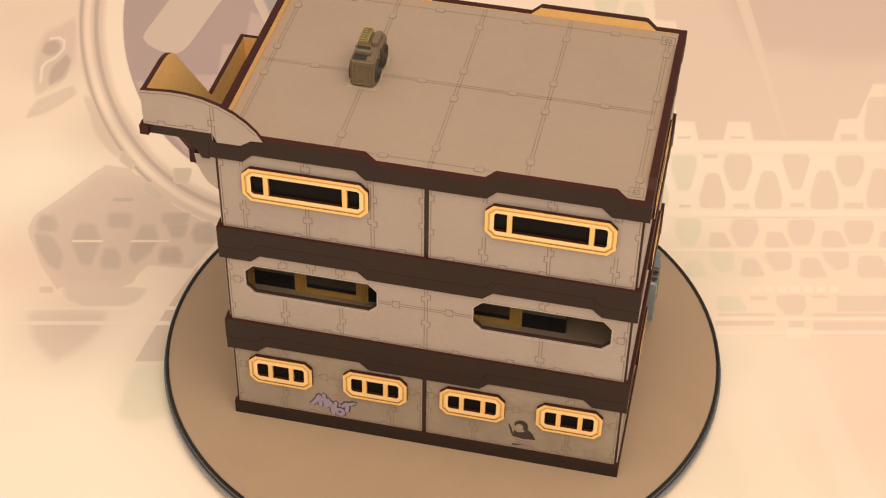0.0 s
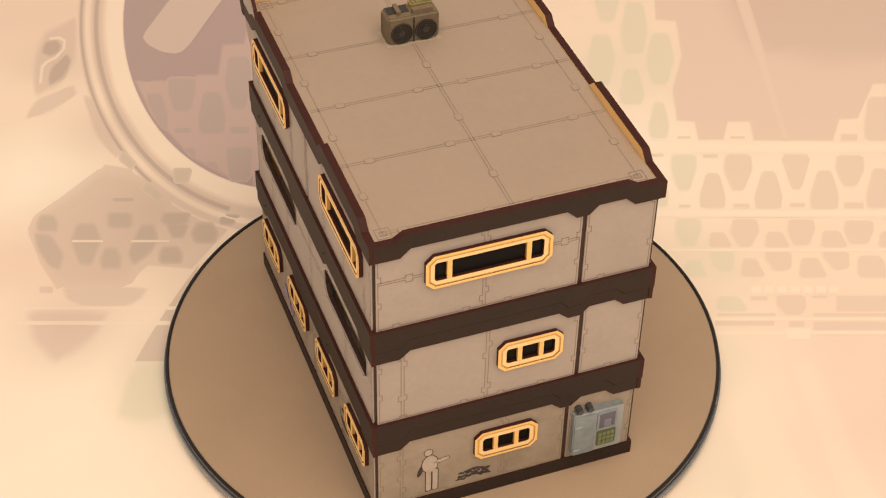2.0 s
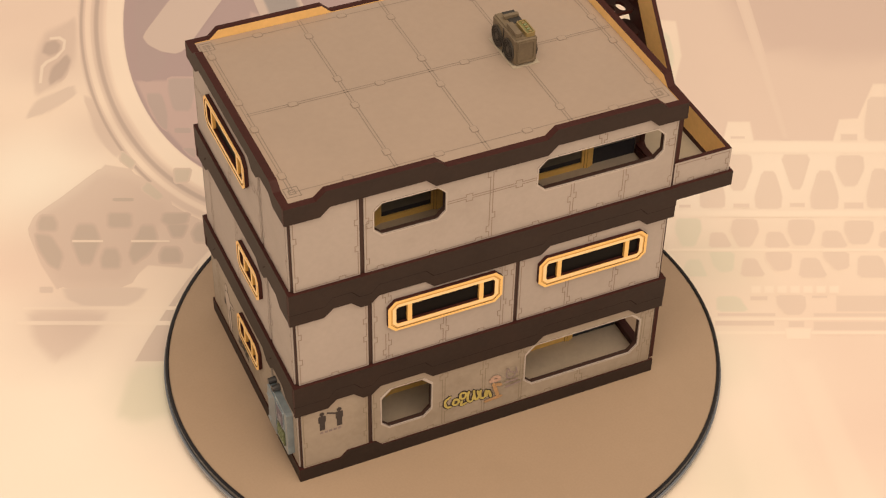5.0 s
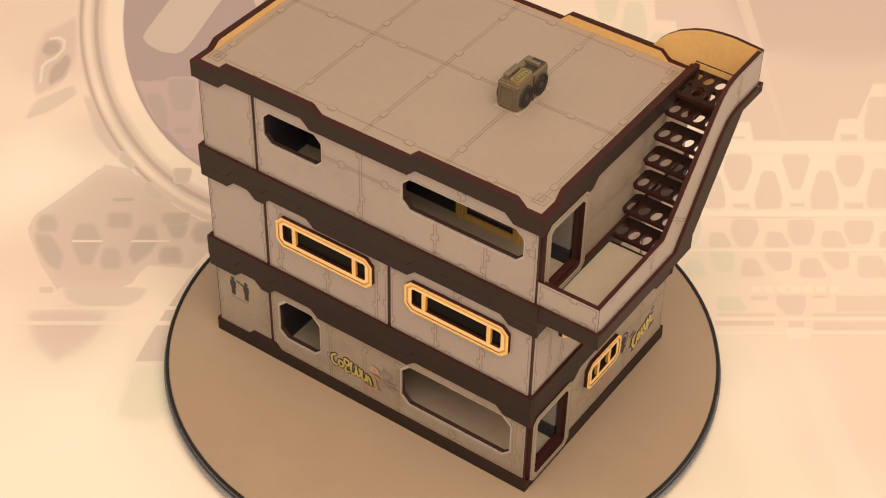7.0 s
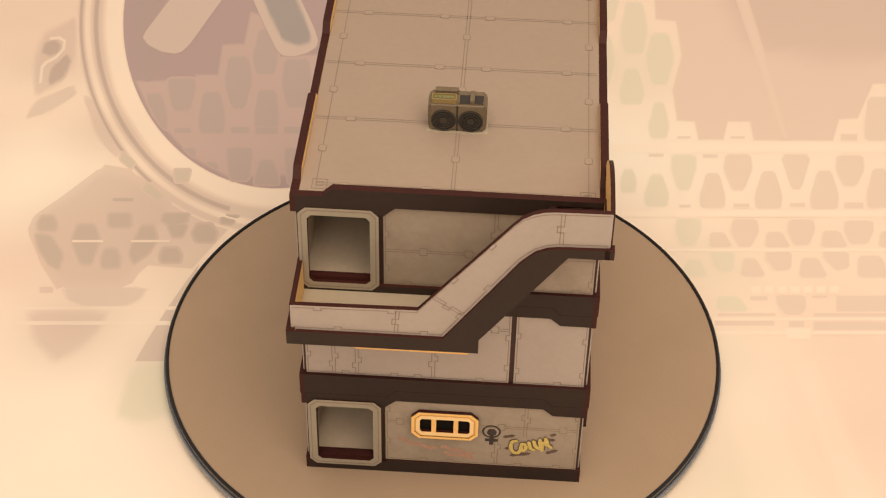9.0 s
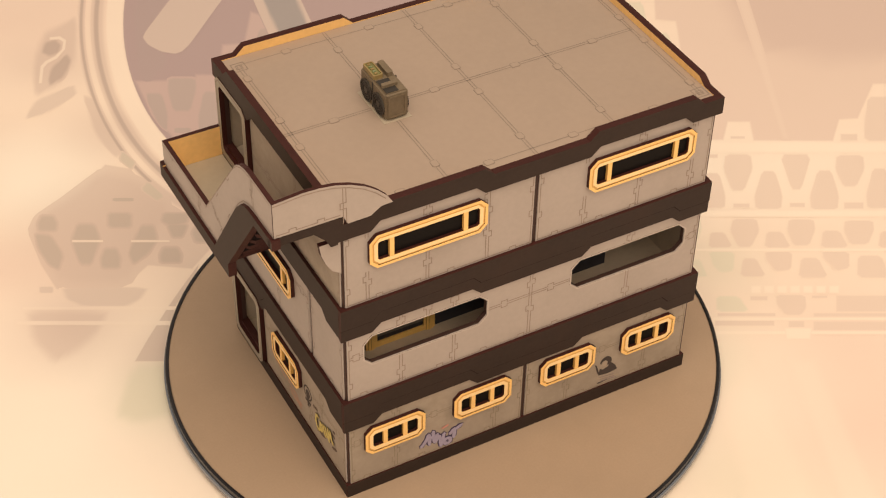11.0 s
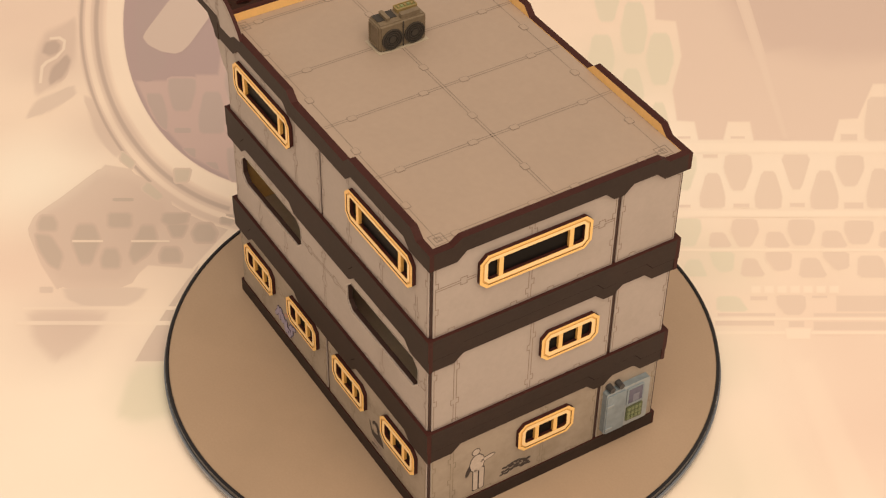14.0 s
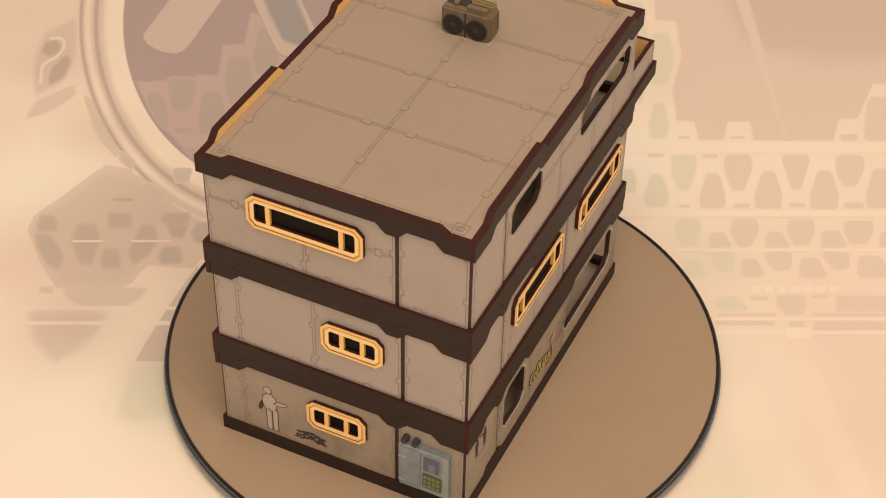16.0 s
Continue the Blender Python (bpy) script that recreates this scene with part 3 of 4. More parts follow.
HOLES = {("A", 2): [octo(-101.3, -21.6, 106, 127.6, 5.2), octo(35.9, 116.4, 106, 127.8, 5.2)],
         ("C", 3): [octo(-78.1, -35.2, 181, 203.3, 4.8), octo(22.2, 103.4, 180.6, 202.6, 5.2)],
         ("C", 1): [octo(-75.0, -42.2, 23.6, 56.3, 5.2, 6.5), octo(21.7, 102.0, 22.6, 55.6, 5.6, 6.4)],
         ("D", 1): [octo(-69.2, -35.4, 8.5, 57.4, 2.2)], ("D", 3): [octo(-69.6, -34.8, 152.5, 206.0, 2.2)]}
LEVEL = {1: (0.0, 10.5, 58.2, 63.5), 2: (74.0, 82.5, 132.2, 137.4), 3: (148.0, 155.9, 206.9, 212.4)}
STRIPS = {("A", 1): [7.4], ("A", 3): [7.5], ("A", 2): [], ("B", 1): [30.8], ("B", 2): [34.8], ("B", 3): [31.4],
          ("C", 1): [-82.6], ("C", 2): [-81.5, 12.4], ("C", 3): [-85.5], ("D", 1): [-29.4], ("D", 2): [45.6], ("D", 3): [-29.4]}
# printed seams: place along the face, and for some only the stretch above or below an opening
SEAM_V = {("A", 3): [-98.5, -61.4, -23.5, 40.3, 77.3, 114.5], ("A", 2): [-78.0, -43.4, (-60.8, "high"), 7.8, 76.3], ("A", 1): [-81.5, -13.0, 38.6, 96.5], ("B", 3): [-26.0], ("B", 2): [-73.0, -22.4], ("B", 1): [-73.7, -9.5],
          ("C", 3): [-7.0, (45.0, "low"), (79.0, "low"), (62.3, "high")], ("C", 2): [-71.0, -34.3, 3.0, (46.5, "low"), (79.0, "low"), (61.4, "high"), 108.0], ("C", 1): [-34.0, -6.8, 19.0, (60.5, "low"), 105.0], ("D", 3): [33.0], ("D", 2): [-57.7, -44.2, 0.2], ("D", 1): [(39.0, "low"), (56.0, "high")]}
SEAM_H = {("A", 2): (115.2, -120, 130), ("A", 1): (44.0, -120, 130), ("B", 3): (190.0, -90, 32), ("C", 3): (190.6, -85, 120), ("D", 3): (181.0, -90, 90), ("D", 2): (125.0, -80, 45), ("D", 1): (44.5, -90, 90)}
# raised stretches of the bands' lower edge, and of the parapet's upper edge
RAISED = {"A": [(-94.0, -29.8), (44.0, 107.0)], "B": [(-72.0, 22.5), (35.5, 57.0)], "C": [(-107.0, -90.5), (-79.0, -45.0), (29.5, 94.5)], "D": [(-24.5, 68.5)]}
RAISED_TOP = {"A": [(-94.0, -24.5), (42.2, 113.8)], "B": [(-75.0, 59.2)], "C": [(-109.0, -38.4), (28.8, 99.7)], "D": [(-57.7, 99.0)]}
RAISED_C3 = [(-107.0, -45.0), (29.5, 94.5)]
RAISED_D3 = [(-24.5, 71.5)]


def stepped(s0, s1, low, high, raised, ramp=2.9):
    pts = [(s0, low)]
    for a, b in raised:
        if b >= s1:
            return pts + [(a - ramp, low), (a + ramp, high), (s1, high)]
        pts += [(a - ramp, low), (a + ramp, high), (b - ramp, high), (b + ramp, low)]
    return pts + [(s1, low)]


def window(P, kind, s, z, parent):
    z += 1.9
    w, h, c, hw = kind["w"] / 2, kind["h"], kind["c"], kind["hw"]
    hole = octo(s - hw, s + hw, z + kind["h0"], z + kind["h1"], 1.2)
    bm = bmesh.new()
    plate(bm, P, [octo(s - w, s + w, z, z + h, c), hole], 0.8, 2.9, 0, 1)
    win = part("window", bm, [GOLD_LOW, BURNT], parent, "amber window frame with black panes")
    bm = bmesh.new()
    plate(bm, P, [octo(s - w, s + w, z, z + h, c), octo(s - w + 1.8, s + w - 1.8, z + 1.8, z + h - 1.8, c - 0.8)], 2.9, 3.3)
    part("outer_rim", bm, [GOLD, BURNT], win)
    bm = bmesh.new()
    plate(bm, P, [octo(s - w + 2.8, s + w - 2.8, z + 2.8, z + h - 2.8, c - 1.3), hole], 2.9, 3.2)
    part("inner_rim", bm, [GOLD_PALE, GOLD_LOW], win)
    for d in (-1, 1):
        bm = bmesh.new()
        x = s + d * kind["mull"]
        plate(bm, P, [rect(x - 1.4, x + 1.4, z + kind["h0"] - 0.1, z + kind["h1"] + 0.1)], 1.0, 3.0)
        part("mullion", bm, [GOLD, GOLD_LOW], win)
    bm = bmesh.new()
    plate(bm, P, [octo(s - hw - 0.6, s + hw + 0.6, z + kind["h0"] - 0.6, z + kind["h1"] + 0.6, 1.2)], -3.3, 0.9, 0, 0)
    part("pane", bm, BLACK, win, "black acrylic pane")
    return win


def flat_spot(bm, P, loop, o, mi=0):
    plate(bm, P, [loop], o - 0.05, o, mi, mi)


def blob(s, z, rs, rz, tilt=0.0, n=10):
    out = []
    for k in range(n):
        a = 2 * math.pi * k / n
        x, y = rs * math.cos(a), rz * math.sin(a)
        out.append((s + x * math.cos(tilt) - y * math.sin(tilt), z + x * math.sin(tilt) + y * math.cos(tilt)))
    return out


def building():
    b = tagged(new("model_building"), "three-storey tabletop model building of printed panels, standing on the turntable", "model building")
    b.empty_display_size = 0.02
    seed = 3
    for (side, lv), strips in STRIPS.items():
        P, (s0, s1) = SIDES[side], SPAN[side]
        z0, zp, zl, zh = LEVEL[lv]
        ztop = {1: 74.0, 2: 148.0, 3: 216.0}[lv]
        holes = HOLES.get((side, lv), [])
        wins = WINDOWS.get((side, lv), [])
        e = 0.0 if side in "AC" else 3.0
        cuts = [octo(s - k["hw"] - 0.6, s + k["hw"] + 0.6, z + k["h0"] + 1.3, z + k["h1"] + 2.5, 1.2) for k, s, z in wins]
        bm = bmesh.new()
        plate(bm, P, [rect(s0 + e, s1 - e, z0, ztop)] + holes + cuts, -3.0, 0.0, 0, 0, 1)
        wall = part("wall", bm, [CORE, INSIDE], b, "brown fibreboard wall core")
        # printed panels between the dark upright strips
        edges = [s0 + 1.3] + [v for s in strips for v in (s - 1.4, s + 1.4)] + [s1 - 1.3]
        # D's top storey: grimy card colours in dirt plus stair and parapet shade
        m = GRIME_SHADE if lv == 1 or (side, lv) == ("D", 3) else PANEL
        for a, c in zip(edges[::2], edges[1::2]):
            if side == "D" and lv in (1, 3) and c < 0:
                continue
            inside = [h for h in holes if a < h[0][0] < c]
            bm = bmesh.new()
            plate(bm, P, [rect(a, c, zp, zh + 0.5)] + inside + [q for q in cuts if a < q[0][0] < c], 0.0, 0.8)
            pan = part("wall_panel", bm, [m, PALE], b, "grimy olive-tan printed wall panel" if lv == 1 else "pale beige printed wall panel")
            seed += 1
            mid = (zp + zh) / 2
            rows = [v if isinstance(v, tuple) else (v, "") for v in SEAM_V.get((side, lv), [])]
            vs = [(v, mid if k == "high" else zp + 1.1, mid if k == "low" else zh) for v, k in rows if a + 4 < v < c - 4]
            blocks = [(min(p[0] for p in h), max(p[0] for p in h), min(p[1] for p in h), max(p[1] for p in h)) for h in inside]
            blocks += [(s - k["w"] / 2, s + k["w"] / 2, z, z + k["h"]) for k, s, z in wins]
            cutv = []
            for v, za, zb in vs:
                hit = [q for q in blocks if q[0] - 1 < v < q[1] + 1]
                if hit:
                    cutv.append((v, za, min(zb, hit[0][2] - 0.8)))
                    cutv.append((v, max(za, hit[0][3] + 0.8), zb))
                else:
                    cutv.append((v, za, zb))
            hs, (zz, h0, h1) = [], SEAM_H.get((side, lv), (0, 0, 0))
            if zz and h0 < (a + c) / 2 < h1:
                xs = [a + 1.1] + sorted(v for q in blocks if a < q[0] < c and q[2] < zz < q[3] for v in (q[0] - 0.8, q[1] + 0.8)) + [c - 1.1]
                hs = [(zz, p, q) for p, q in zip(xs[::2], xs[1::2]) if q - p > 4]
            cutv = [q for q in cutv if q[2] - q[1] > 2.5]
            seams("seam", P, a, c, zp, zh, cutv, hs, 0.86, pan, seed, FADED if lv == 1 else LINE)
        for h in holes:
            if side == "D":
                continue
            xs, zs = [p[0] for p in h], [p[1] for p in h]
            big = octo(min(xs) - 0.9, max(xs) + 0.9, min(zs) - 0.9, max(zs) + 0.9, h[0][0] - min(xs) + 0.4)
            bm = bmesh.new()
            plate(bm, P, [big, h], 0.8, 0.95)
            part("opening_trim", bm, [PALE, BURNT], wall, "pale outline of the opening")
        for k, s, z in wins:
            window(P, k, s, z, b)
        # bands
        q = 2.8 if side in "AC" else 0.0
        raised = RAISED[side]
        if lv == 3:
            raised = RAISED_C3 if side == "C" else RAISED_D3 if side == "D" else raised
            crown = 222.3 if side == "B" else 223.7
            up = stepped(s0 - q, s1 + q, 218.3, crown, RAISED_TOP[side])
            low = stepped(s0 - q, s1 + q, zl, zh, raised)
            bm = bmesh.new()
            plate(bm, P, [low + up[::-1]], 0.0, 2.8, 0, 1)
            band = part("parapet_band", bm, [BAND, BURNT], b, "dark brown stepped parapet band")
            bm = bmesh.new()
            e2 = 0.0 if side in "AC" else 1.8
            up2 = stepped(s0 + e2, s1 - e2, 218.25, crown - 0.1, RAISED_TOP[side])
            plate(bm, P, [[(s0 + e2, 216.0), (s1 - e2, 216.0)] + up2[::-1]], -1.8, 0.0, 0, 1, 2)
            part("parapet_lining", bm, [BAND, BURNT, LINING], band, "amber inner face of the parapet")
        else:
            top = 82.4 if lv == 1 else 155.8
            low = stepped(s0 - q, s1 + q, zl, zh, raised)
            bm = bmesh.new()
            plate(bm, P, [low + [(s1 + q, top), (s0 - q, top)]], 0.0, 2.4, 0, 1)
            band = part("storey_band", bm, [BAND, BURNT], b, "dark brown stepped band between storeys")
            low = stepped(s0 - q, s1 + q, zl + 9, zh + 9, raised, 2.4)
            bm = bmesh.new()
            plate(bm, P, [low + [(s1 + q, top), (s0 - q, top)]], 2.4, 2.9, 0, 1)
            part("band_overlay", bm, [BAND, BURNT], band)
            # painted dark line stands in for the shade below the overlay's edge
            bm = bmesh.new()
            ribbon(bm, P, [(a, c - 0.35) for a, c in low], 0.7, 2.46)
            part("band_ledge_shade", bm, LEDGE_SHADE, band)
        if lv == 1:
            bm = bmesh.new()
            q = 1.6 if side in "AC" else 0.0
            if side == "D":
                plate(bm, P, [rect(s0 - q, s1 + q, 0.0, 8.4)], 0.0, 1.6)
                plate(bm, P, [rect(-28.0, s1 + q, 8.4, 10.4)], 0.0, 1.6)
            else:
                tab = [(-75.0, 10.4), (-79.6, 15.2), (-98.0, 15.2), (-102.6, 10.4)] if side == "C" else []
                plate(bm, P, [[(s0 - q, 0.0), (s1 + q, 0.0), (s1 + q, 10.4)] + tab + [(s0 - q, 10.4)]], 0.0, 1.6)
            part("plinth", bm, [BAND, BURNT], b, "dark brown plinth strip")
    # floors
    for z in (5.0, 75.0, 150.5):
        bm = bmesh.new()
        plate(bm, face_up, [rect(-110.2, 124.6, -86.1, 72.1)], z, z + 3.0, 0, 0)
        part("floor_board", bm, INSIDE, b, "grey-beige inner floor")
    # door frames
    for z0, z1, h in ((5.8, 61.8, HOLES[("D", 1)][0]), (152.4, 210.4, HOLES[("D", 3)][0])):
        bm = bmesh.new()
        plate(bm, face_d, [octo(-74.2, -30.3, z0, z1, 4.2), octo(-69.2, -35.2, z0 + 4.6, z1 - 5.2, 2.4)], 0.0, 3.2)
        fr = part("door_frame", bm, [DOORCARD, BURNT], b, "grey-green octagonal door frame")
        bm = bmesh.new()
        plate(bm, face_d, [octo(-72.8, -31.7, z0 + 1.4, z1 - 1.4, 3.6), octo(-72.1, -32.4, z0 + 2.1, z1 - 2.1, 3.2)], 3.2, 3.28)
        part("frame_line", bm, LINE, fr)
        bm = bmesh.new()
        plate(bm, face_d, [rect(-69.1, -35.3, z0 + 4.6, z0 + 7.2)], -3.0, 1.0)
        part("sill", bm, [BURNT, BURNT], fr, "dark door sill")
    partitions(b)
    roof(b)
    stairs(b)
    safe(b)
    paint(b)
    return b


def partitions(b):
    """Dark inner walls with ochre doorways, seen through the openings."""
    def c_side(s, z, o):
        return Vector((-s, 36.0 + o, z)) * MM

    def a_side(s, z, o):
        return Vector((s, -53.0 - o, z)) * MM
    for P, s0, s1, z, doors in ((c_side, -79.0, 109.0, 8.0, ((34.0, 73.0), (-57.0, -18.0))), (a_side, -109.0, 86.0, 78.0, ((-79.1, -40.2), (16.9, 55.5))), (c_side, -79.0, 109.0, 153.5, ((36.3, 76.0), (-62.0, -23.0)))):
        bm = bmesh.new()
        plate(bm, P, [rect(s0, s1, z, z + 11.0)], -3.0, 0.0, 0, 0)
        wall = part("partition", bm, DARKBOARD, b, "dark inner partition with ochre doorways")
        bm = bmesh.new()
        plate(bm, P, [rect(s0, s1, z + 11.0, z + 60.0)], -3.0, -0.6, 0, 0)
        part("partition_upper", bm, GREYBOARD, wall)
        for a, c in doors:
            for x in (a, c):
                for w, d in ((3.8, 1.2), (2.2, 1.9), (0.6, 2.4)):
                    bm = bmesh.new()
                    plate(bm, P, [rect(x - w, x + w, z, z + 56.0)], 0.0, d)
                    part("pillar", bm, [OCHRE, OCHRE_LOW], wall, "ochre doorway pillar")
            bm = bmesh.new()
            plate(bm, P, [rect(a + 3.8, c - 3.8, z, z + 3.8)], 0.0, 1.2, 0, 0)
            part("door_sill", bm, OCHRE, wall, "ochre door sill")
            bm = bmesh.new()
            plate(bm, P, [rect(a + 3.9, c - 3.9, z + 7.6, z + 56.0)], 0.05, 0.6, 0, 0)
            part("door_leaf", bm, SMOKE, wall, "smoky grey inner door")
    for z in (8.0, 153.5):
        bm = bmesh.new()
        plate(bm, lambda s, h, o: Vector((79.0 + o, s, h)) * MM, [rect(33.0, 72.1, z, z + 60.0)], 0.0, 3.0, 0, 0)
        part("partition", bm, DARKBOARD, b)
    bm = bmesh.new()
    plate(bm, lambda s, h, o: Vector((-110.2 + o, s, h)) * MM, [rect(-86.0, -53.2, 78.2, 132.0)], 0.0, 1.2, 0, 0)
    part("end_lining", bm, LINING, b, "amber inner end wall")
    for z, y0, y1 in ((8.0, 36.0, 72.1), (153.5, 36.0, 72.1)):
        bm = bmesh.new()
        plate(bm, lambda s, h, o: Vector((-110.2 + o, s, h)) * MM, [rect(y0, y1, z, z + 5.0)], 0.0, 0.8, 0, 0)
        part("skirting", bm, BURNT, b, "dark skirting strip")


def roof(b):
    bm = bmesh.new()
    plate(bm, face_up, [rect(-111.4, 125.8, -87.3, 73.3)], 214.8, 217.8)
    r = part("roof_panel", bm, [ROOF, BURNT], b, "flat beige roof with printed panel seams")
    bm = bmesh.new()
    o = 217.88

    def double(a, c):
        dx, dy = c[0] - a[0], c[1] - a[1]
        L = math.hypot(dx, dy)
        nx, ny = -dy / L * 0.9, dx / L * 0.9
        for k in (-1, 1):
            ribbon(bm, face_up, [(a[0] + nx * k, a[1] + ny * k), (c[0] + nx * k, c[1] + ny * k)], LW, o)
    X = (-46.0, 7.8, 60.8)
    for y in (-81.4, 65.0):
        ribbon(bm, face_up, [(-104.5, y), (120.6, y)], LW, o)
    for x in (-104.8, 120.6):
        double((x, -81.4), (x, 65.0))
    double((-110, -8.6), (120.6, -8.6))
    for x in X:
        double((x, -86), (x, 72))
    tagged(part("seam", bm, ROOF_LINE, r), kind="stuff")
    nodes = [(x, y, 0) for y in (-81.4, 65.0) for x in (88.6, 34.8, -19.2, -73.8)] + [(x, y, 1) for x in X for y in (-68.6, -21.6, 5.8, 52.3)]
    nodes += [(x, -8.6, 0) for x in (93.0, 39.6, -14.0, -78.0)] + [(x, y, 1) for x in (121.0, -105.0) for y in (-70.0, -21.8, 5.4, 50.0)]
    bm, bi = bmesh.new(), bmesh.new()
    for x, y, turn in nodes:
        w, h = (3.0, 2.3) if not turn else (2.3, 3.0)
        plate(bm, face_up, [octo(x - w, x + w, y - h, y + h, 0.9)], 217.8, 217.95, 0, 0)
        plate(bi, face_up, [octo(x - w + 0.45, x + w - 0.45, y - h + 0.45, y + h - 0.45, 0.7)], 217.9, 218.05, 0, 0)
    for x in X:
        plate(bi, face_up, [rect(x - 0.62, x + 0.62, -9.22, -7.98)], 217.9, 218.0, 0, 0)
        plate(bi, face_up, [rect(x - 1.4, x + 1.4, -8.98, -8.22)], 217.9, 217.96, 0, 0)
    for x, y in ((120.6, -81.0), (120.6, 64.8), (-104.8, 63.0), (-104.8, -81.0)):
        for k, w in enumerate((4.2, 2.0)):
            plate(bm, face_up, [rect(x - w, x + w, y - w, y + w), rect(x - w + 0.45, x + w - 0.45, y - w + 0.45, y + w - 0.45)], 217.8, 217.95, 0, 0)
    tagged(part("seam_node", bm, ROOF_LINE, r), kind="stuff")
    tagged(part("node_cap", bi, ROOF, r), kind="stuff")


def face_e(s, z, o):
    return Vector((-s, 72.5 + o, z)) * MM


def face_out(s, z, o):
    return Vector((-149.6 - o, -s, z)) * MM


def face_end(s, z, o):
    return Vector((s, -89.4 - o, z)) * MM


def stairs(b):
    st = new("outer_stair")
    st.parent = b
    st["label"] = "outer stair with pale balustrade, dark stringer and perforated treads"
    # balustrade
    top = [(-75.0, 172.2), (-6.4, 173.2), (42.0, 235.5), (46.5, 240.5), (52.0, 244.0), (58.0, 245.9), (64.0, 246.4), (92.0, 246.8)]
    bot = [(92.0, 224.2), (66.0, 223.6), (60.0, 222.6), (54.0, 219.8), (46.6, 212.2), (7.4, 154.8), (-75.0, 154.6)]
    bm = bmesh.new()
    plate(bm, face_out, [top + bot], 0.0, 2.9, 0, 1, 2)
    bal = part("balustrade", bm, [PANEL, BURNT, LINING], st, "pale printed stair balustrade")
    bm = bmesh.new()
    o = 2.96
    for k in range(1):
        ribbon(bm, face_out, tabbed((-73.5, 156.2), (6.6, 156.4), (0.3, 0.88)), LW, o)
        ribbon(bm, face_out, tabbed((-73.5, 170.6), (-7.0, 171.8), (-0.2, -0.8)), LW, o)
        ribbon(bm, face_out, tabbed((6.6, 156.4), (45.6, 213.6), (0.25, 0.62)), LW, o)
        ribbon(bm, face_out, tabbed((-7.0, 171.8), (41.0, 233.8), (-0.4, -0.8)), LW, o)
        ribbon(bm, face_out, [(45.6, 213.6), (53.4, 221.2), (60, 224.2), (66, 225.2), (90.6, 225.8)], LW, o)
        ribbon(bm, face_out, [(41, 233.8), (47, 240), (53, 243), (58, 244.4), (64, 245), (90.6, 245.4)], LW, o)
        for s, z, u, v in ((-19.0, 156.4, -18.0, 171.6), (-17.2, 156.4, -16.2, 171.6), (66, 225.2, 66, 245), (67.8, 225.2, 67.8, 245), (17.0, 171.6, 1.5, 182.6), (18.1, 173.1, 2.6, 184.2)):
            ribbon(bm, face_out, tabbed((s, z), (u, v), (0.5,)), LW, o)
    tagged(part("seam", bm, LINE, bal), kind="stuff")
    bm = bmesh.new()
    low = [(-77.4, 145.2), (26.6, 145.6), (26.6, 155.4), (71.0, 218.0), (94.4, 218.0)]
    up = [(94.4, 224.2), (66.0, 223.6), (60.0, 222.6), (54.0, 219.8), (46.6, 212.2), (7.4, 154.9), (-77.4, 154.7)]
    plate(bm, face_out, [low + up], 0.0, 5.0)
    part("stringer", bm, [BAND, BURNT], st, "dark brown outer stringer")
    # landing and upper platform
    bm = bmesh.new()
    plate(bm, face_up, [rect(-149.7, -116.3, 2.0, 72.4)], 147.8, 150.9)
    part("landing", bm, [LANDING, BURNT], st, "pale landing floor")
    bm = bmesh.new()
    plate(bm, face_up, [rect(-149.6, -116.4, -3.0, 72.4)], 145.4, 147.7, 0, 0)
    part("landing_underside", bm, BAND, st)
    # end board over the long side with the openings
    bm = bmesh.new()
    plate(bm, face_e, [[(116.2, 151.0), (149.6, 151.0), (149.6, 154.0), (152.4, 154.0), (152.4, 172.2), (113.6, 172.2), (113.6, 154.0), (116.2, 154.0)]], 0.0, 2.9, 0, 1, 2)
    eb = part("landing_board", bm, [PANEL, BURNT, LINING], st, "pale end board of the landing with amber inner face")
    bm = bmesh.new()
    ribbon(bm, face_e, tabbed((115.2, 156.4), (150.8, 156.4), (0.3, 0.8)), LW, 2.96)
    ribbon(bm, face_e, tabbed((115.2, 170.6), (150.8, 170.6), (-0.6,)), LW, 2.96)
    ribbon(bm, face_e, tabbed((115.2, 156.4), (115.2, 170.6), (-0.5,)), LW, 2.96)
    ribbon(bm, face_e, tabbed((150.8, 156.4), (150.8, 170.6), (0.5,)), LW, 2.96)
    tagged(part("seam", bm, LINE, eb), kind="stuff")
    bm = bmesh.new()
    plate(bm, face_e, [rect(116.0, 154.4, 145.2, 155.8)], 0.15, 5.1, 0, 1, 2)
    part("landing_band", bm, [BAND, BURNT, LINING], st)
    # curved end board over the long side with the long windows
    crest = [(-84.0, 223.4), (-87.5, 229.0), (-93.0, 234.6), (-100.0, 239.8), (-108.5, 244.0), (-117.0, 246.8), (-126.0, 248.2), (-135.0, 248.6), (-152.4, 247.2)]
    bm = bmesh.new()
    plate(bm, face_end, [crest + [(-152.4, 224.6), (-113.0, 224.4), (-110.5, 218.6), (-97.0, 218.8), (-91.0, 223.0)]], 1.0, 3.4, 0, 1, 2)
    cb = part("platform_board", bm, [PANEL, BURNT, LINING], st, "curved pale end board with amber inner face")
    bm = bmesh.new()
    ribbon(bm, face_end, [(x * 0.985 - 2.2, z - 1.6) for x, z in crest[1:]], LW, 3.46)
    ribbon(bm, face_end, tabbed((-150.8, 226.2), (-115.0, 226.0), (0.25, 0.7)), LW, 3.46)
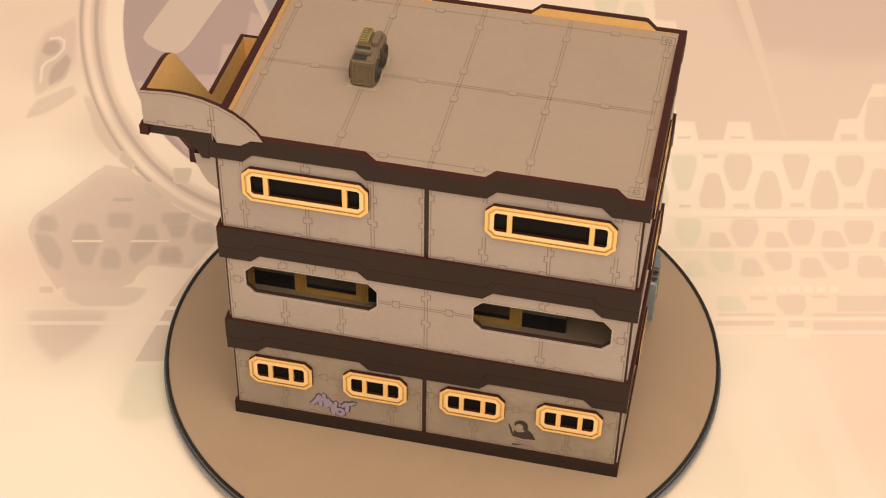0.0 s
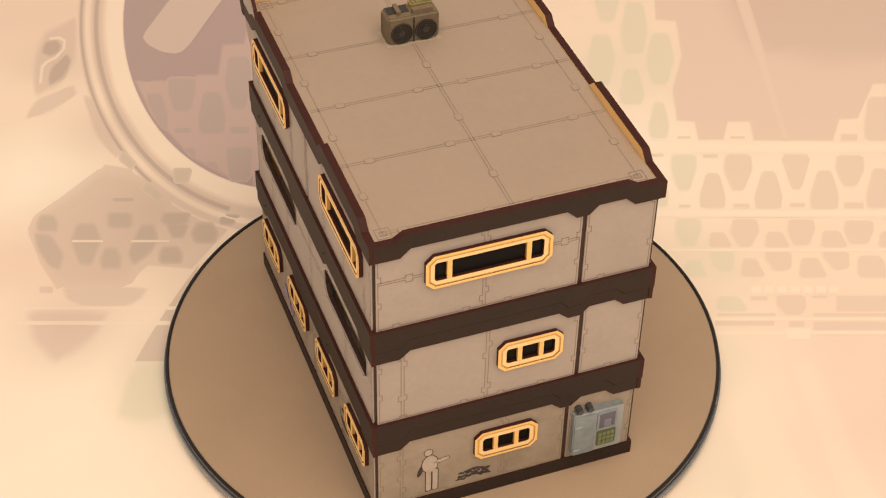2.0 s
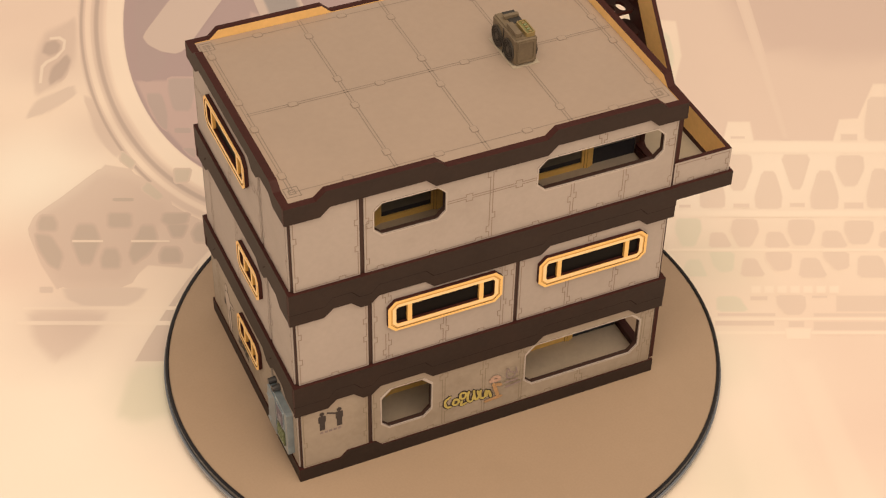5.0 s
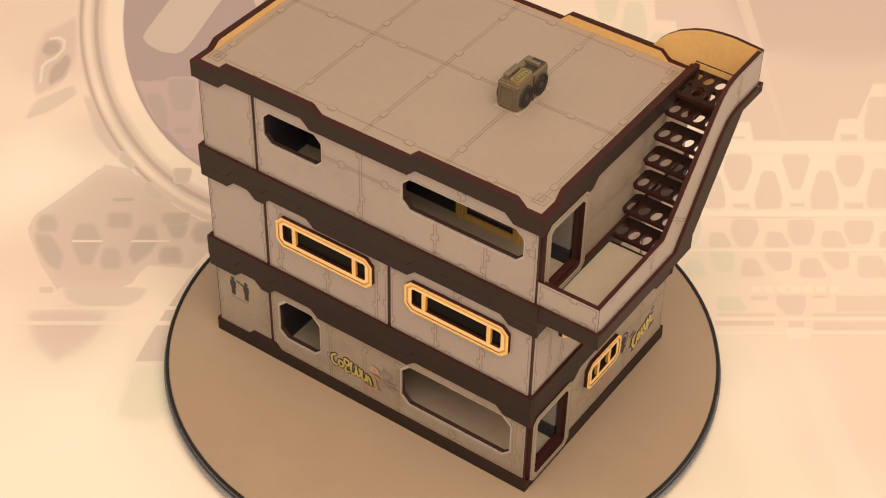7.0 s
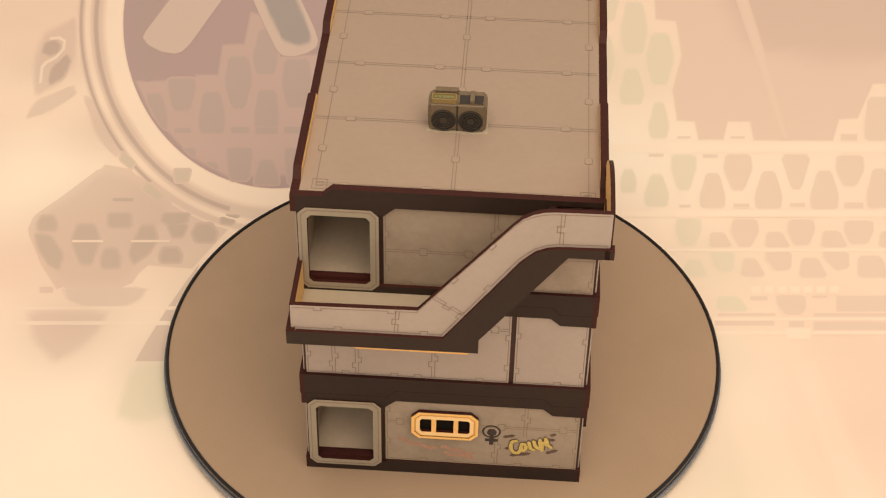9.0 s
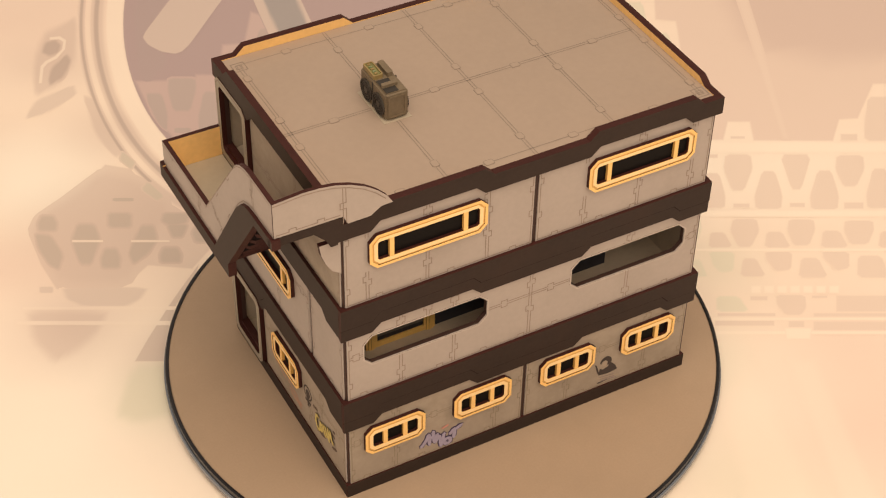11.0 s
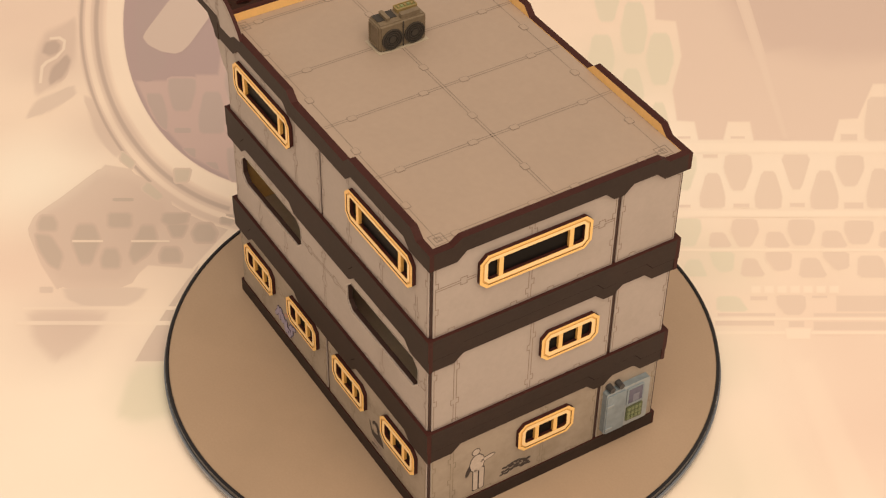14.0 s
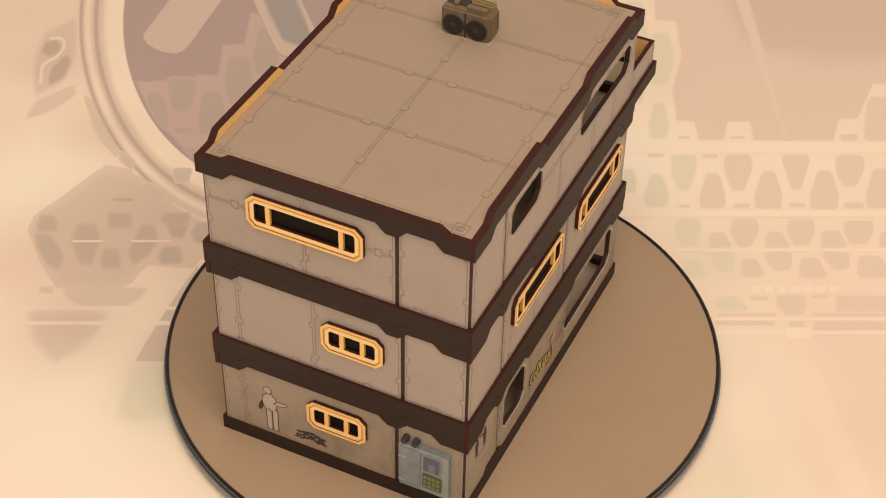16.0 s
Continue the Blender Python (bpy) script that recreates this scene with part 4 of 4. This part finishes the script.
    for x in (-113.0, -111.2):
        ribbon(bm, face_end, tabbed((x, 220.0), (x, 243.0), (0.5,)), LW, 3.46)
    tagged(part("seam", bm, LINE, cb), kind="stuff")
    bm = bmesh.new()
    plate(bm, face_end, [[(-116.2, 205.7), (-116.2, 218.6), (-113.0, 218.6), (-113.0, 224.3), (-154.6, 224.4), (-154.6, 218.2), (-130.0, 218.0), (-123.0, 211.0), (-120.5, 205.7)]], 0.0, 2.8, 0, 1, 2)
    part("platform_band", bm, [BAND, BURNT, LINING], st)
    bm = bmesh.new()
    plate(bm, face_end, [[(-113.6, 206.0), (-126.0, 206.0), (-125.0, 199.0), (-122.5, 192.0), (-119.0, 186.0), (-113.6, 182.0)]], -3.0, 0.0)
    part("bracket", bm, [PANEL, BURNT], st, "pale curved bracket under the platform")
    # perforated treads
    def slot(x, y):
        return [(x + 3.0 * math.cos(a), y + 5.4 * math.sin(a)) for a in [2 * math.pi * k / 16 for k in range(16)]]
    columns = (-118.2, -126.0, -133.8, -141.6)
    bm = bmesh.new()
    plate(bm, face_up, [octo(-148.6, -114.0, -11.4, 7.2, 2.4)] + [slot(x, 0.0) for x in columns], -2.2, 0.0)
    first = part("tread", bm, [TREAD, BURNT], st, "dark perforated stair tread")
    first.location = Vector((0, TREADS[0][0], TREADS[0][1])) * MM
    for y, z in TREADS[1:]:
        t = first.copy()
        scene.collection.objects.link(t)
        t.location = Vector((0, y, z)) * MM
    bm = bmesh.new()
    plate(bm, face_up, [rect(-149.5, -116.2, -89.3, -60.5)] + [slot(x, y) for x in columns for y in (-69.2, -82.9)], 217.8, 220.2)
    part("platform", bm, [TREAD, BURNT], st, "dark perforated upper platform")


TREADS = [(-9.6 - 9.87 * k, 153.4 + 11.6 * k) for k in range(6)]


def safe(b):
    P = face_b
    bm = bmesh.new()
    plate(bm, P, [octo(34.2, 66.8, 15.4, 50.6, 1.0)], 0.8, 5.0)
    s = part("wall_safe", bm, [STEEL_PALE, STEEL], b, "grey steel wall safe with keypad and small display")
    bm = bmesh.new()
    plate(bm, P, [octo(34.8, 48.6, 16.0, 48.6, 0.8)], 5.0, 5.8)
    door = part("safe_door", bm, [STEEL, STEEL], s)
    for z in (20.0, 40.0):
        bm = bmesh.new()
        plate(bm, P, [rect(34.6, 39.5, z - 0.6, z + 0.6)], 5.8, 6.4, 0, 0)
        part("hinge", bm, STEEL_PALE, door)
    bm = bmesh.new()
    plate(bm, P, [octo(49.6, 62.4, 33.2, 48.2, 0.8)], 5.0, 5.7, 0, 0)
    part("bezel", bm, STEEL, s)
    bm = bmesh.new()
    plate(bm, P, [rect(51.0, 61.2, 34.8, 46.6)], 5.7, 5.9, 0, 0)
    scr = part("display", bm, SCREEN, s, "dark blue-grey display")
    bm = bmesh.new()
    plate(bm, P, [rect(54.2, 58.8, 35.2, 41.6)], 5.9, 5.96, 0, 0)
    part("display_mark", bm, SCREEN_MARK, scr)
    bm = bmesh.new()
    plate(bm, P, [octo(50.2, 62.6, 19.2, 31.4, 0.6)], 5.0, 5.6, 0, 0)
    pad = part("keypad", bm, KEYPAD, s, "olive keypad")
    for i in range(4):
        for j in range(3):
            bm = bmesh.new()
            x, z = 51.1 + i * 2.75, 20.4 + j * 3.6
            plate(bm, P, [octo(x, x + 2.1, z, z + 2.5, 0.4)], 5.6, 6.2, 0, 0)
            part("key", bm, KEY, pad)
    for x in (37.8, 44.6):
        bm = bmesh.new()
        bmesh.ops.create_cone(bm, cap_ends=True, segments=16, radius1=2.3 * MM, radius2=1.9 * MM, depth=6 * MM, matrix=Matrix.Translation(P(x, 53.0, 2.8)) @ Matrix.Rotation(radians(90), 4, "Y"))
        part("knob", bm, KNOB, s, "dark grey round knob")


def brush(bm, P, pts, w, o):
    """One rounded stroke of paint along a softened line, swelling a little on the way."""
    for _ in range(2):
        pts = [pts[0]] + [(a[0] * p + b[0] * q, a[1] * p + b[1] * q) for a, b in zip(pts, pts[1:]) for p, q in ((0.75, 0.25), (0.25, 0.75))] + [pts[-1]]
    n, left, right = len(pts), [], []
    for k, (x, y) in enumerate(pts):
        a, c = pts[max(k - 1, 0)], pts[min(k + 1, n - 1)]
        L = math.hypot(c[0] - a[0], c[1] - a[1]) or 1.0
        h = w / 2 * (0.62 if k in (0, n - 1) else 1.0 + 0.12 * math.sin(k * 1.7))
        left.append(bm.verts.new(P(x - (c[1] - a[1]) / L * h, y + (c[0] - a[0]) / L * h, o + 0.0006 * k)))
        right.append(bm.verts.new(P(x + (c[1] - a[1]) / L * h, y - (c[0] - a[0]) / L * h, o + 0.0006 * k)))
    for k in range(n - 1):
        bm.faces.new((left[k], left[k + 1], right[k + 1], right[k]))
    for k, m in ((0, 1), (n - 1, n - 2)):
        (x, y), (u, v) = pts[k], pts[m]
        L = math.hypot(x - u, y - v) or 1.0
        tip = bm.verts.new(P(x + (x - u) / L * w * 0.4, y + (y - v) / L * w * 0.4, o + 0.0006 * k))
        bm.faces.new((left[k], right[k], tip))


def strokes(b, name, P, label, layers):
    """Sprayed paint: layers of (material, width, polylines)."""
    ob = None
    for k, (m, w, lines) in enumerate(layers):
        bm = bmesh.new()
        for i, ln in enumerate(lines):
            brush(bm, P, ln, w, 0.9 + 0.3 * k + 0.02 * i)
        o = part(name if ob is None else "paint_layer", bm, m, b if ob is None else ob, label if ob is None else "")
        ob = ob or o
    return ob


def paint(b):
    # tag on the long-window side
    tag = [[(-64.5, 18.6), (-61, 22.5), (-58.8, 29.5), (-58.6, 18)], [(-62, 23), (-54.5, 24.5)], [(-56.4, 29), (-55, 18.4)], [(-53.4, 25.6), (-54, 18.6)], [(-55, 22), (-51.6, 23.4), (-50.4, 13)], [(-48.6, 24), (-50, 17), (-46, 12.6), (-43.6, 15.4), (-45.6, 18.8), (-49, 16.6)], [(-44.6, 21), (-41, 25.6), (-41.8, 16.6)], [(-43.4, 22), (-36.4, 25.8)]]
    strokes(b, "graffiti", face_a, "lilac and dark blue graffiti tag", [(NAVY, 4.0, tag), (LILAC, 2.5, tag), (PINK, 1.6, [[(-50, 29), (-46, 30)]])])
    blot = bmesh.new()
    hood = [(68.0 + 4.4 * math.cos(radians(a)), 30.4 + 5.0 * math.sin(radians(a))) for a in range(-50, 181, 15)] + [(67.0 + 2.4 * math.cos(radians(a)), 29.6 + 2.6 * math.sin(radians(a))) for a in range(180, -41, -20)]
    for k, lp in enumerate((hood, [(63.0, 20.6), (63.8, 26.4), (65.8, 24.6), (69.2, 25.4), (72.2, 28.4), (75.4, 25.0), (77.4, 20.4), (70.0, 19.4)], [(59.8, 31.4), (61.0, 30.4), (62.4, 27.0), (63.6, 20.8), (62.0, 23.0)], [(62.8, 13.8), (70.0, 14.6), (70.4, 13.6), (63.2, 12.8)])):
        flat_spot(blot, face_a, lp, 0.92 + 0.004 * k)
    pic = part("stencil_patch", blot, INK, b, "dark stencilled patch with a pale scroll")
    bm = bmesh.new()
    flat_spot(bm, face_a, [(62.6, 20.0), (63.2, 18.2), (78.6, 15.4), (78.8, 13.4), (76.8, 14.2), (63.8, 16.6), (62.2, 18.0)], 0.95)
    flat_spot(bm, face_a, blob(67.2, 29.2, 1.7, 2.2), 0.96)
    part("stencil_inlay", bm, SKIN, pic)
    bm = bmesh.new()
    for k, z in enumerate((18.6, 16.6, 14.8)):
        flat_spot(bm, face_a, [(64.0 + k, z), (75.0 + k, z - 1.4), (75.0 + k, z - 2.0), (64.0 + k, z - 0.6)], 0.97)
    part("stencil_bar", bm, MAUVE, pic)
    # pale stencil and dark rubble on the short side with the safe
    bm = bmesh.new()
    for lp in (blob(-57.0, 47.6, 2.6, 2.6), blob(-56.0, 37.5, 5.0, 7.4), octo(-58.4, -55.2, 14.0, 32.0, 0.8), octo(-54.2, -51.0, 14.0, 32.0, 0.8), blob(-48.8, 38.6, 5.2, 1.4, 0.2)):
        flat_spot(bm, face_b, lp, 0.96)
    pic = part("stencil_patch", bm, CHALK, b, "pale stencilled patch with dark outline")
    bm = bmesh.new()
    for lp in (blob(-57.0, 47.6, 3.1, 3.1), blob(-56.0, 37.5, 5.6, 8.0), octo(-59.0, -54.7, 13.4, 32.6, 0.8), octo(-54.8, -50.4, 13.4, 32.6, 0.8), blob(-48.8, 38.6, 5.8, 1.9, 0.2), blob(-62.0, 33.0, 1.6, 5.0, -0.3)):
        flat_spot(bm, face_b, lp, 0.90)
    part("stencil_outline", bm, INK, pic)
    bm, rng = bmesh.new(), random.Random(8)
    for k in range(34):
        row = k % 3
        x = -38.0 + (k + 0.5) / 34 * 20.0
        z = 16.8 + row * 2.3 + rng.uniform(-0.7, 1.0) + (1.6 if -32 < x < -24 else 0.0)
        flat_spot(bm, face_b, blob(x, z, rng.uniform(1.1, 2.2), rng.uniform(0.7, 1.3), rng.uniform(-0.6, 0.6), 5), 0.92 + 0.004 * k)
    part("rubble_patch", bm, INK, b, "black painted rubble patch")
    # pair of small dark emblems and yellow graffiti on the side with the large openings
    bm = bmesh.new()
    for s in (-113.4, -102.4):
        flat_spot(bm, face_c, blob(s, 53.0, 1.6, 1.7), 0.92)
        flat_spot(bm, face_c, octo(s - 2.4, s + 2.4, 45.4, 51.4, 0.7), 0.93)
        flat_spot(bm, face_c, rect(s - 1.7, s + 1.7, 39.2, 45.6), 0.95)
    flat_spot(bm, face_c, [(-110.5, 52.2), (-110.0, 53.4), (-104.2, 51.0), (-104.6, 49.8)], 0.97)
    pic = part("wall_emblem", bm, INK, b, "dark paired wall emblem")
    bm = bmesh.new()
    for k in range(5):
        flat_spot(bm, face_c, rect(-115.0 + k * 2.9, -113.0 + k * 2.9, 36.2, 37.8), 0.92)
    part("emblem_bar", bm, MAUVE, pic)
    tag = [[(-29.4, 33.6), (-33.4, 31), (-32.4, 25), (-28.6, 24.4)], [(-26.6, 30.4), (-28, 26), (-24.6, 24.6), (-23, 28.4), (-26.6, 30.4)], [(-22.4, 34), (-23, 29.4), (-19.6, 28.2), (-18.4, 33), (-22.4, 34)], [(-21.6, 27), (-22.4, 22.8), (-18.4, 24.2)], [(-17, 33.6), (-18, 25), (-14.4, 23.4), (-13.2, 30)], [(-13.6, 33), (-12.6, 23.2), (-9.4, 26.2), (-11, 31.6)], [(-8.8, 31.4), (-9.4, 25), (-6, 22.8), (-5.2, 30)], [(-4.8, 24), (-3.4, 30.4), (-1.6, 22.4)]]
    cap = [[(-2.6, 36.4), (0, 40), (3.2, 38.6), (4.2, 35.8), (-2.6, 36.4)]]
    stem = [[(-0.4, 34), (1.6, 27), (3, 22.6)], [(2, 33), (5, 31)], [(-6, 20.4), (5.6, 21.4)]]
    thumb = [[(8, 40), (9.2, 45), (10.4, 40.6), (14.4, 39), (13.6, 35.6), (9, 35.2), (8, 40)], [(14.6, 43), (15.6, 38)]]
    strokes(b, "graffiti", face_c, "yellow outlined graffiti tag with a pink cap", [(INK, 3.4, tag), (OLIVE, 1.7, tag), (BLUSH, 2.4, cap), (ORANGE, 2.4, stem), (MAUVE, 0.9, thumb), (MAUVE, 1.5, [[(7.6, 32.6), (16, 33)], [(7.6, 28.6), (18, 29.6)]])])
    # ring sign, faded red script and yellow tag on the stair side
    bm = bmesh.new()
    plate(bm, face_d, [blob(35.8, 40.2, 5.7, 5.6, 0, 20), blob(35.8, 40.2, 4.5, 4.4, 0, 20)], 0.86, 0.92, 0, 0)
    flat_spot(bm, face_d, blob(36.0, 39.6, 3.0, 3.2), 0.92)
    flat_spot(bm, face_d, rect(34.7, 37.3, 28.6, 37.0), 0.93)
    flat_spot(bm, face_d, rect(32.0, 39.8, 31.6, 34.0), 0.94)
    part("ring_sign", bm, INK, b, "black sprayed ring-and-cross sign")
    red = [[(-20, 30), (-16, 29), (-13, 26), (-8, 26), (-3, 23), (3, 23)], [(6, 24), (9, 25), (12, 21), (17, 23), (21, 19), (26, 20)], [(8, 20), (13, 17), (19, 18), (25, 16)]]
    strokes(b, "script", face_d, "faded red sprayed script", [(RUST, 2.6, red)])
    halo = [[(43.6, 36.3), (49.4, 37.8)], [(44.8, 26), (47.7, 27.2)], [(48.1, 20.3), (59.2, 22.6)], [(69.8, 24.1), (75.5, 26.9)], [(71.5, 39.7), (74, 40.9)], [(69.5, 35.9), (73.6, 36)]]
    tag = [[(51.4, 34), (47.9, 33), (47.8, 25.5), (52, 22.1), (53.6, 26)], [(54.4, 32), (53.6, 26), (56.6, 25.6), (57, 30.6), (54.4, 32)], [(58.4, 33.7), (60, 26.6), (62.4, 27)], [(61.3, 34.8), (63, 28.7), (65.9, 28), (65, 36.7)], [(66.6, 26.3), (66.6, 35.6), (70.5, 29.8), (68.2, 37.8)], [(69.8, 31.7), (72.3, 29.5)]]
    strokes(b, "graffiti", face_d, "yellow graffiti tag with mauve halo", [(DULL, 2.4, halo), (DULL, 3.4, tag), (YELLOW, 2.3, tag)])


def cooling_unit():
    """Rooftop unit with two round fans."""
    u = tagged(new("rooftop_unit"), "olive-grey rooftop fan unit with round dark fans on the roof", "ventilation unit")
    x0, x1, y0, y1, z0, z1 = -53.0, -38.6, -23.6, 8.0, 218.1, 236.2
    bm = bmesh.new()
    bmesh.ops.create_cube(bm, size=1.0, matrix=Matrix.Translation(Vector(((x0 + x1) / 2, (y0 + y1) / 2, (z0 + z1) / 2)) * MM) @ Matrix.Diagonal(((x1 - x0) * MM, (y1 - y0) * MM, (z1 - z0) * MM, 1)))
    bmesh.ops.bevel(bm, geom=list(bm.edges), offset=1.2 * MM, segments=3, affect="EDGES")
    part("housing", bm, UNIT, u)
    front = lambda s, z, o: Vector((x0 - o, -s, z)) * MM
    rear = lambda s, z, o: Vector((x1 + o, -s, z)) * MM
    for P, s in ((front, 0.2), (front, 15.4), (rear, 0.2), (rear, 15.4)):
        bm = bmesh.new()
        c = (s, 225.6)
        plate(bm, P, [blob(c[0], c[1], 6.9, 6.9, 0, 28)], 0.0, 0.3, 0, 0)
        fan = part("fan", bm, UNIT_DARK, u, "round dark fan")
        for r0, r1 in ((6.9, 6.2), (5.2, 4.7), (3.8, 3.3), (2.2, 0)):
            bm = bmesh.new()
            lp = [blob(c[0], c[1], r0, r0, 0, 28)] + ([blob(c[0], c[1], r1, r1, 0, 28)] if r1 else [])
            plate(bm, P, lp, 0.3, 0.9, 0, 0)
            part("fan_ring", bm, UNIT_MID, fan)
    bm = bmesh.new()
    plate(bm, front, [rect(7.4, 8.2, 218.6, 235.6)], 0.0, 0.4, 0, 0)
    plate(bm, rear, [rect(7.4, 8.2, 218.6, 235.6)], 0.0, 0.4, 0, 0)
    part("split", bm, UNIT_DARK, u)
    T = lambda s, z, o: Vector((z, -s, o)) * MM
    bm = bmesh.new()
    plate(bm, T, [octo(-6.2, 7.0, -51.6, -46.6, 0.6)], 236.1, 238.2, 0, 0)
    cp = part("control_strip", bm, LIT, u, "green and yellow control strip")
    bm = bmesh.new()
    plate(bm, T, [octo(-6.6, 7.4, -52.1, -46.1, 0.6), octo(-6.0, 6.8, -51.4, -46.8, 0.6)], 236.1, 238.8, 0, 0)
    part("control_edge", bm, BRASS, cp)
    bm = bmesh.new()
    plate(bm, T, [rect(9.0, 22.0, -51.6, -44.0)], 236.1, 236.6, 0, 0)
    vent = part("vent", bm, UNIT_DARK, u, "dark vent opening")
    bm = bmesh.new()
    plate(bm, T, [octo(14.6, 17.2, -51.6, -42.0, 0.4)], 236.6, 238.4, 0, 0)
    part("vent_bar", bm, UNIT, vent)
    bm = bmesh.new()
    plate(bm, T, [octo(-5.0, 8.0, -43.9, -40.2, 0.6)], 236.1, 238.9, 0, 0)
    part("top_block", bm, UNIT, u)
    bm = bmesh.new()
    for k in range(5):
        plate(bm, T, [rect(-5.0 + k * 2.3, -3.7 + k * 2.3, -50.4, -48.6)], 238.2, 238.9, k % 2, k % 2)
    part("button", bm, [BRASS, KEY], cp)
    bm = bmesh.new()
    S = lambda s, z, o: Vector((s, y1 + o, z)) * MM
    plate(bm, S, [octo(-51.4, -40.4, 220.0, 234.4, 1.0), octo(-50.4, -41.4, 221.0, 233.4, 0.8)], 0.0, 0.5, 0, 0)
    part("side_frame", bm, UNIT, u)
    bm = bmesh.new()
    S2 = lambda s, z, o: Vector((s, y0 - o, z)) * MM
    plate(bm, S2, [octo(-51.4, -40.4, 220.0, 234.4, 1.0), octo(-50.4, -41.4, 221.0, 233.4, 0.8)], 0.0, 0.5, 0, 0)
    part("side_frame", bm, UNIT, u)
    bm = bmesh.new()
    plate(bm, face_up, [rect(-54.6, -37.2, -25.0, 9.2)], 217.82, 218.12, 0, 0)
    part("foot_plate", bm, LANDING, u, "pale card base")
    return u


TABLE = turntable()
MODEL = building()
UNIT_ON_ROOF = cooling_unit()

# turn of the table: seconds, degrees
TURN = [(0.0, -11.53), (0.5, -25.93), (1.0, -40.6), (1.5, -54.95), (2.0, -69.0), (2.5, -82.85), (3.0, -97.2), (3.5, -111.2), (4.0, -125.8), (4.5, -140.4), (5.0, -155.2), (5.5, -170.1), (6.0, -185.0),
        (6.5, -199.8), (7.0, -214.4), (7.5, -228.8), (8.0, -243.7), (8.5, -258.6), (9.0, -272.8), (9.5, -287.1), (10.0, -301.6), (10.5, -316.1), (11.0, -330.7), (11.5, -345.1), (12.0, -359.3), (12.5, -373.9),
        (13.0, -388.4), (13.5, -403.2), (14.0, -417.6), (14.5, -432.0), (15.0, -446.3), (15.5, -460.8), (16.0, -474.9)]


def motions():
    for ob in (TABLE, MODEL, UNIT_ON_ROOF):
        walk(ob, [(t, pose(0, 0, 0, 0, 0, a)) for t, a in TURN])


motions()
